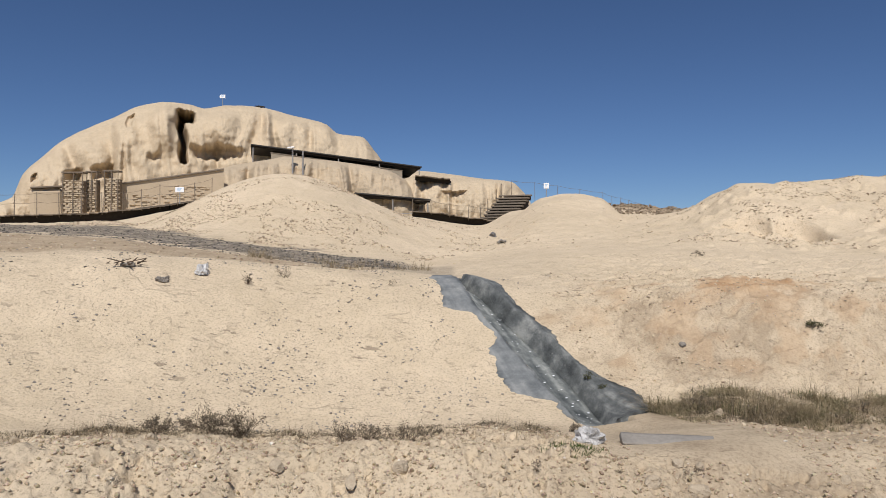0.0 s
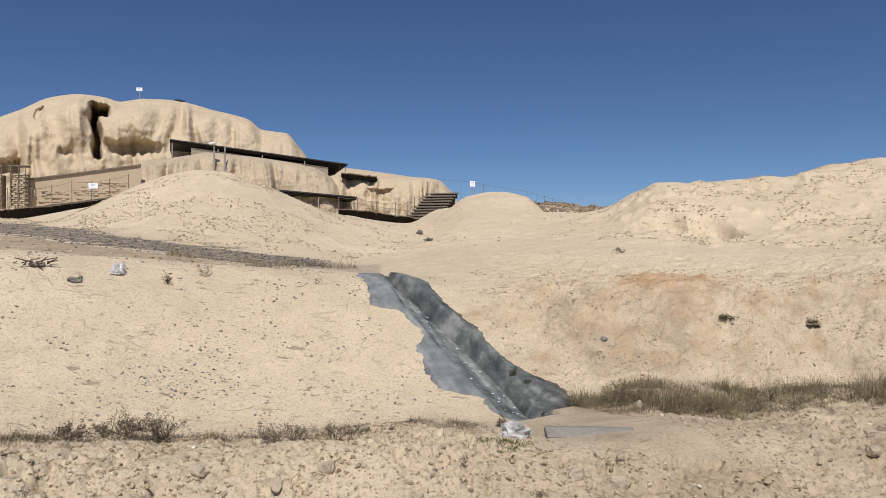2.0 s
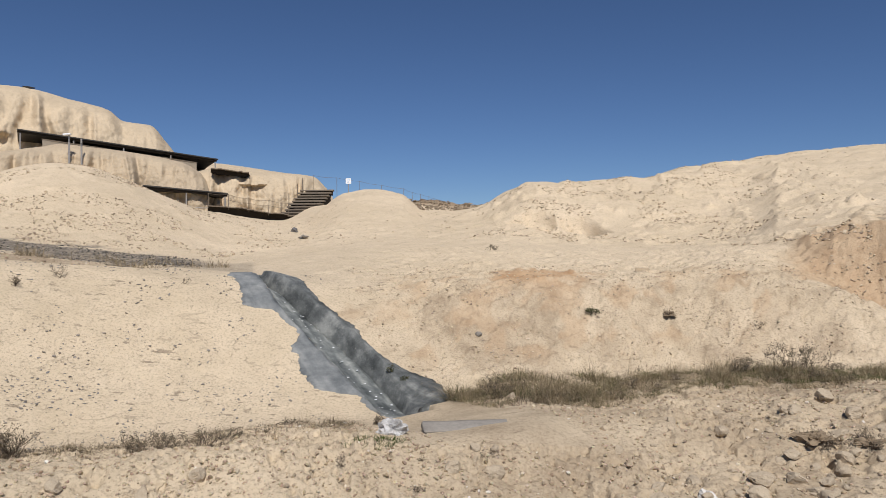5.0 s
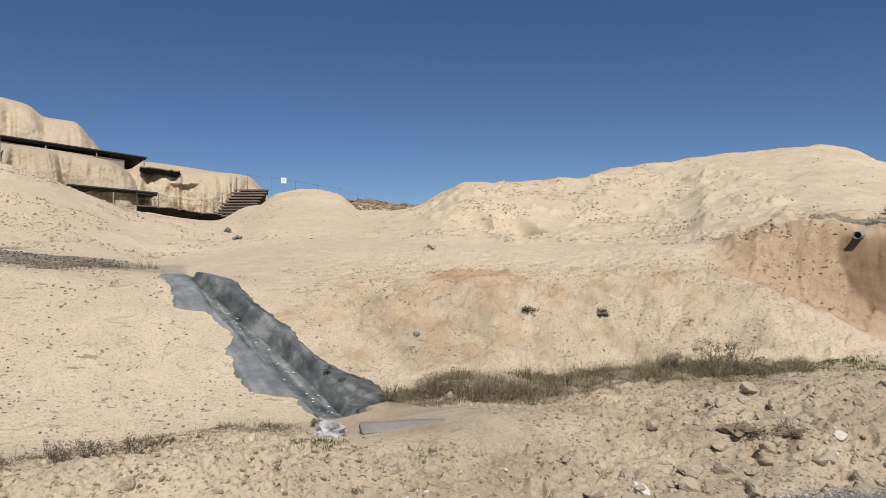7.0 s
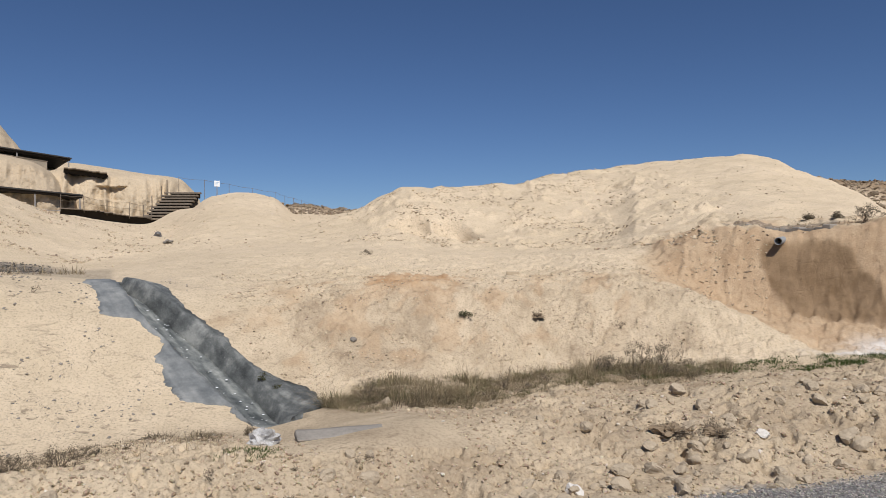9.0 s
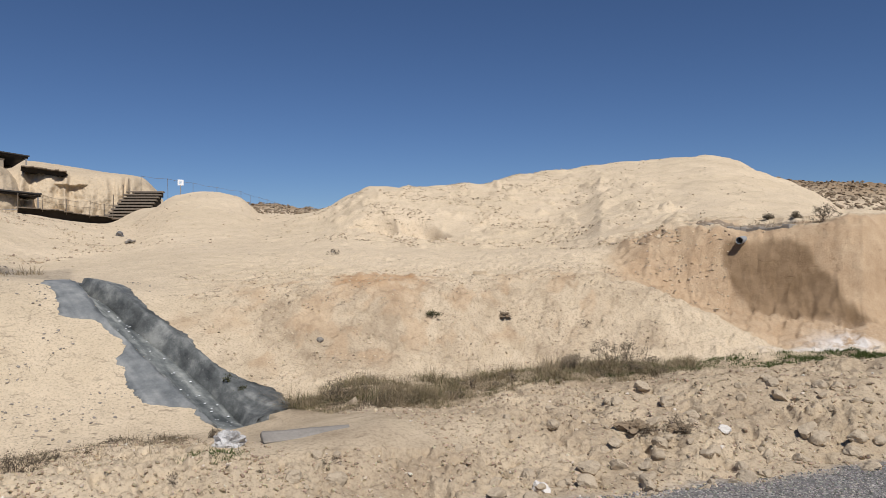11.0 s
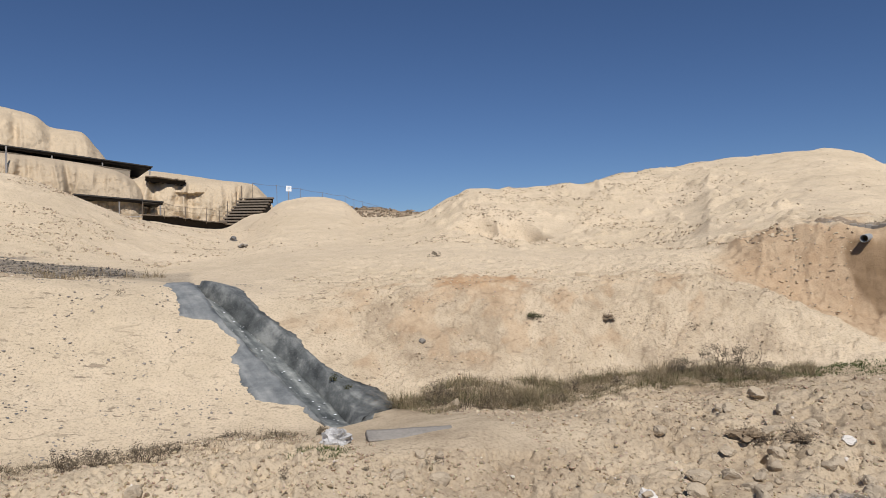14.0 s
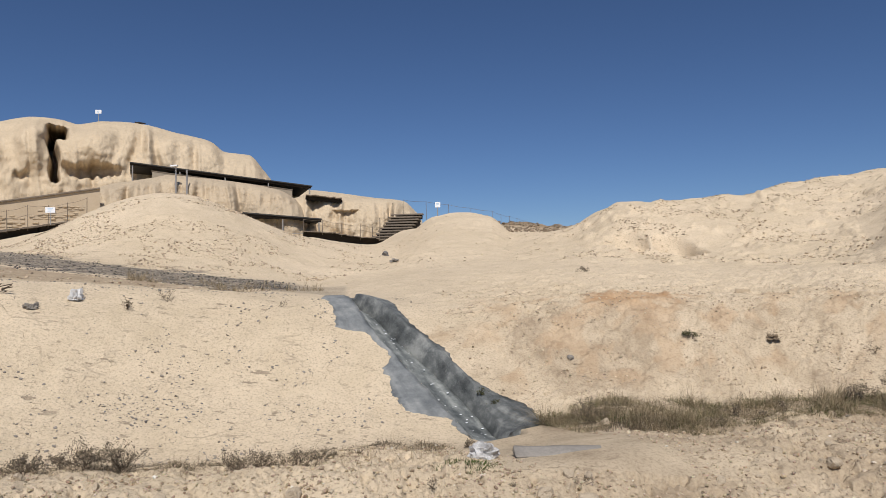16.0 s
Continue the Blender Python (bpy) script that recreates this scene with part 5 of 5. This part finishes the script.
# ---- litter and small finds ----
def crumpled(name, x, y, size, seed, mat, label, category, rough=0.35, parts=()):
    rng = random.Random(seed)
    bm = bmesh.new()
    bmesh.ops.create_icosphere(bm, subdivisions=4, radius=1.0)
    off = Vector((rng.random() * 50, rng.random() * 50, 0))
    for v in bm.verts:
        n1 = noise.noise(v.co * 1.3 + off)
        n2 = abs(noise.noise(v.co * 2.6 + off * 2))
        n3 = abs(noise.noise(v.co * 6.0 + off))
        v.co *= 1 + rough * (n1 * 1.2 - n2 * 1.1 - 0.5 * n3)
        v.co.x *= size[0]
        v.co.y *= size[1]
        v.co.z = max(v.co.z, -0.35) * size[2]
    ob = part(name, bm, mat, None, "", False)
    ob.matrix_basis = pose(x, y, height_at(x, y) + 0.3 * size[2], 0, 0, rng.uniform(0, 360))
    return tagged(ob, label, category)


# white broken up by dark grey mottling
M_SACK = simple("dirty_white_sack", (0.16, 0.15, 0.14), (0.74, 0.73, 0.71), 13, 0.6, 0.3, 0.5, 0.01)
M_FILM = simple("milky_plastic_film", (0.42, 0.41, 0.39), (0.66, 0.65, 0.63), 14, 0.35, 0.5, 0.4, 0.01)
sack = crumpled("white_sack", *PLACES["white_bag"][0], (0.125, 0.08, 0.095), 3, M_SACK, "crumpled dirty white sack lying at the chute's foot", "sack", 0.6)
crumpled("plastic_bag", *PLACES["plastic_bag"][0], (0.095, 0.07, 0.10), 7, M_FILM, "translucent white plastic bag lying on the bank", "plastic bag", 0.4)
crumpled("earth_clod", *PLACES["shard"][0], (0.09, 0.05, 0.05), 9, M_GREYSTONE, "dark clod with a shaded hollow on the bank", "clod", 0.5)
crumpled("grey_rag", *PLACES["valley_rag"][0], (0.15, 0.1, 0.12), 11, M_TAG, "dark crumpled rag in the hollow", "rag", 0.5)
crumpled("grey_rag", *PLACES["valley_rag"][1], (0.22, 0.14, 0.08), 13, M_CONCRETE, "grey crumpled sheet in the hollow", "rag", 0.5)
# dark balls put where rooted holes lie in shade
crumpled("root_ball", *PLACES["root_clump"][0], (0.12, 0.10, 0.04), 15, M_JOINT_SHADE, "dark earth ball with dead roots on the bank", "root ball", 0.7)
crumpled("root_ball", *PLACES["berm_root"][0], (0.15, 0.07, 0.07), 17, M_JOINT_SHADE, "dark torn earth with roots in the berm", "root ball", 0.7)
crumpled("root_ball", *PLACES["berm_root"][1], (0.12, 0.06, 0.05), 19, M_JOINT_SHADE, "dark torn earth with roots in the berm", "root ball", 0.7)


def debris():
    x, y = PLACES["debris"][0]
    e = thing("debris_pile", x, y, height_at(x, y), "small pile of dark sticks and bark on the bank", "debris")
    rng = random.Random(5)
    for k in range(14):
        bm = bmesh.new()
        a = Vector((rng.gauss(0, 0.12), rng.gauss(0, 0.06), rng.uniform(0.0, 0.05)))
        d = Vector((rng.gauss(0, 0.14), rng.gauss(0, 0.06), rng.uniform(-0.01, 0.06)))
        put_rod(bm, a, a + d, rng.uniform(0.006, 0.014), 0.005, 6)
        part("stick", bm, M_DARKTWIG, e)
    bm = bmesh.new()
    put_box(bm, (-0.09, -0.03, 0.0), (0.07, 0.04, 0.045), Matrix.Rotation(0.3, 4, "Z"), 0.01)
    part("bark", bm, M_GREYSTONE, e)


debris()


def loose_brick():
    x, y = PLACES["brick"][0]
    bm = bmesh.new()
    put_box(bm, (-0.105, -0.05, 0.0), (0.105, 0.05, 0.062), None, 0.006)
    ob = part("brick", bm, M_BRICK)
    ob.matrix_basis = pose(x, y, height_at(x, y) + 0.005, 0, 2, -30)
    tagged(ob, "single pale fired brick lying on the terrace", "brick")


loose_brick()


def slab():
    x, y = PLACES["slab"][0]
    z = height_at(x, y)
    bm = bmesh.new()
    put_box(bm, (-0.33, -0.10, -0.03), (0.33, 0.10, 0.012), None, 0.006)
    bmesh.ops.subdivide_edges(bm, edges=bm.edges[:], cuts=3, use_grid_fill=True)
    for v in bm.verts:
        v.co += Vector((noise.noise(v.co * 9), noise.noise(v.co * 9 + Vector((5, 0, 0))), noise.noise(v.co * 7) * 0.15)) * 0.05
    ob = part("concrete_slab", bm, M_CONCRETE, None, "", True)
    ob.matrix_basis = pose(x, y, z + 0.002, 7, 1, -6)
    tagged(ob, "thin broken grey concrete slab half buried beside the ditch", "slab")


slab()


def drain_pipe():
    x, y = PLACES["pipe"][0]
    z = height_at(x, y) + 0.05
    e = thing("drain_pipe", x, y, z, "short grey plastic drain pipe jutting from the bank", "pipe")
    out = Vector((-0.86, -0.48, -0.05)).normalized()
    bm = bmesh.new()
    ring = []
    n = 28
    q = out.to_track_quat("Z", "Y").to_matrix()
    for along_m, r in ((-0.35, 0.062), (0.22, 0.062), (0.226, 0.059), (0.226, 0.053), (-0.3, 0.053)):
        ring.append([bm.verts.new(q @ Vector((r * math.cos(t * 2 * math.pi / n), r * math.sin(t * 2 * math.pi / n), along_m))) for t in range(n)])
    for a, b in zip(ring[:-1], ring[1:]):
        for i in range(n):
            bm.faces.new((a[i], a[(i + 1) % n], b[(i + 1) % n], b[i]))
    part("tube", bm, M_PIPE, e, "", True)
    # near-black disc painted as the shade inside the tube
    bm = bmesh.new()
    bmesh.ops.create_circle(bm, cap_ends=True, segments=20, radius=0.056, matrix=Matrix.Translation(out * -0.29) @ q.to_4x4())
    part("inner_end", bm, M_DARKWOOD_SHADE, e, "disc painted dark as the shade inside the pipe")


drain_pipe()


def channel_lip():
    pts = [Vector((x, y, 0)) for x, y in PLACES["lip"]]
    e = thing("channel_lip", pts[0].x, pts[0].y, height_at(pts[0].x, pts[0].y), "thin grey mortar channel edge above the pipe", "channel edge")
    bm = bmesh.new()
    for p, q in zip(pts[:-1], pts[1:]):
        for k in range(6):
            a, b = p.lerp(q, k / 6), p.lerp(q, (k + 1.02) / 6)
            m, length = frame_of(a - pts[0], b - pts[0])
            z = height_at((a.x + b.x) / 2, (a.y + b.y) / 2) - e.location.z
            put_box(bm, (0, -0.05, z - 0.05), (length, 0.22 + 0.05 * math.sin(k * 2.1), z + 0.035), m, 0.01)
    part("mortar_edge", bm, M_CONCRETE, e)


channel_lip()
rng = np.random.default_rng(171)
u = rng.uniform(0.9, CH_LEN[-1] - 0.1, 40)
cx, cy, dx, dy = chute_place(u)
o = rng.uniform(-0.15, 0.12, 40)
px, py = cx - dy * o, cy + dx * o
v, f = ico_mesh(1)
pts = np.concatenate([v * np.array([0.012, 0.008, 0.004]) * rng.uniform(0.5, 1.5) + np.array([px[k], py[k], base_height(px[k], py[k])[0][0] - 0.025 - 0.30 * (o[k] + 0.2)]) for k in range(40)])
tagged(link_mesh("paper_scraps", pts, np.concatenate([f + k * len(v) for k in range(40)]), M_WHITE), "white scraps scattered in the chute's bed", "scraps", kind="stuff")
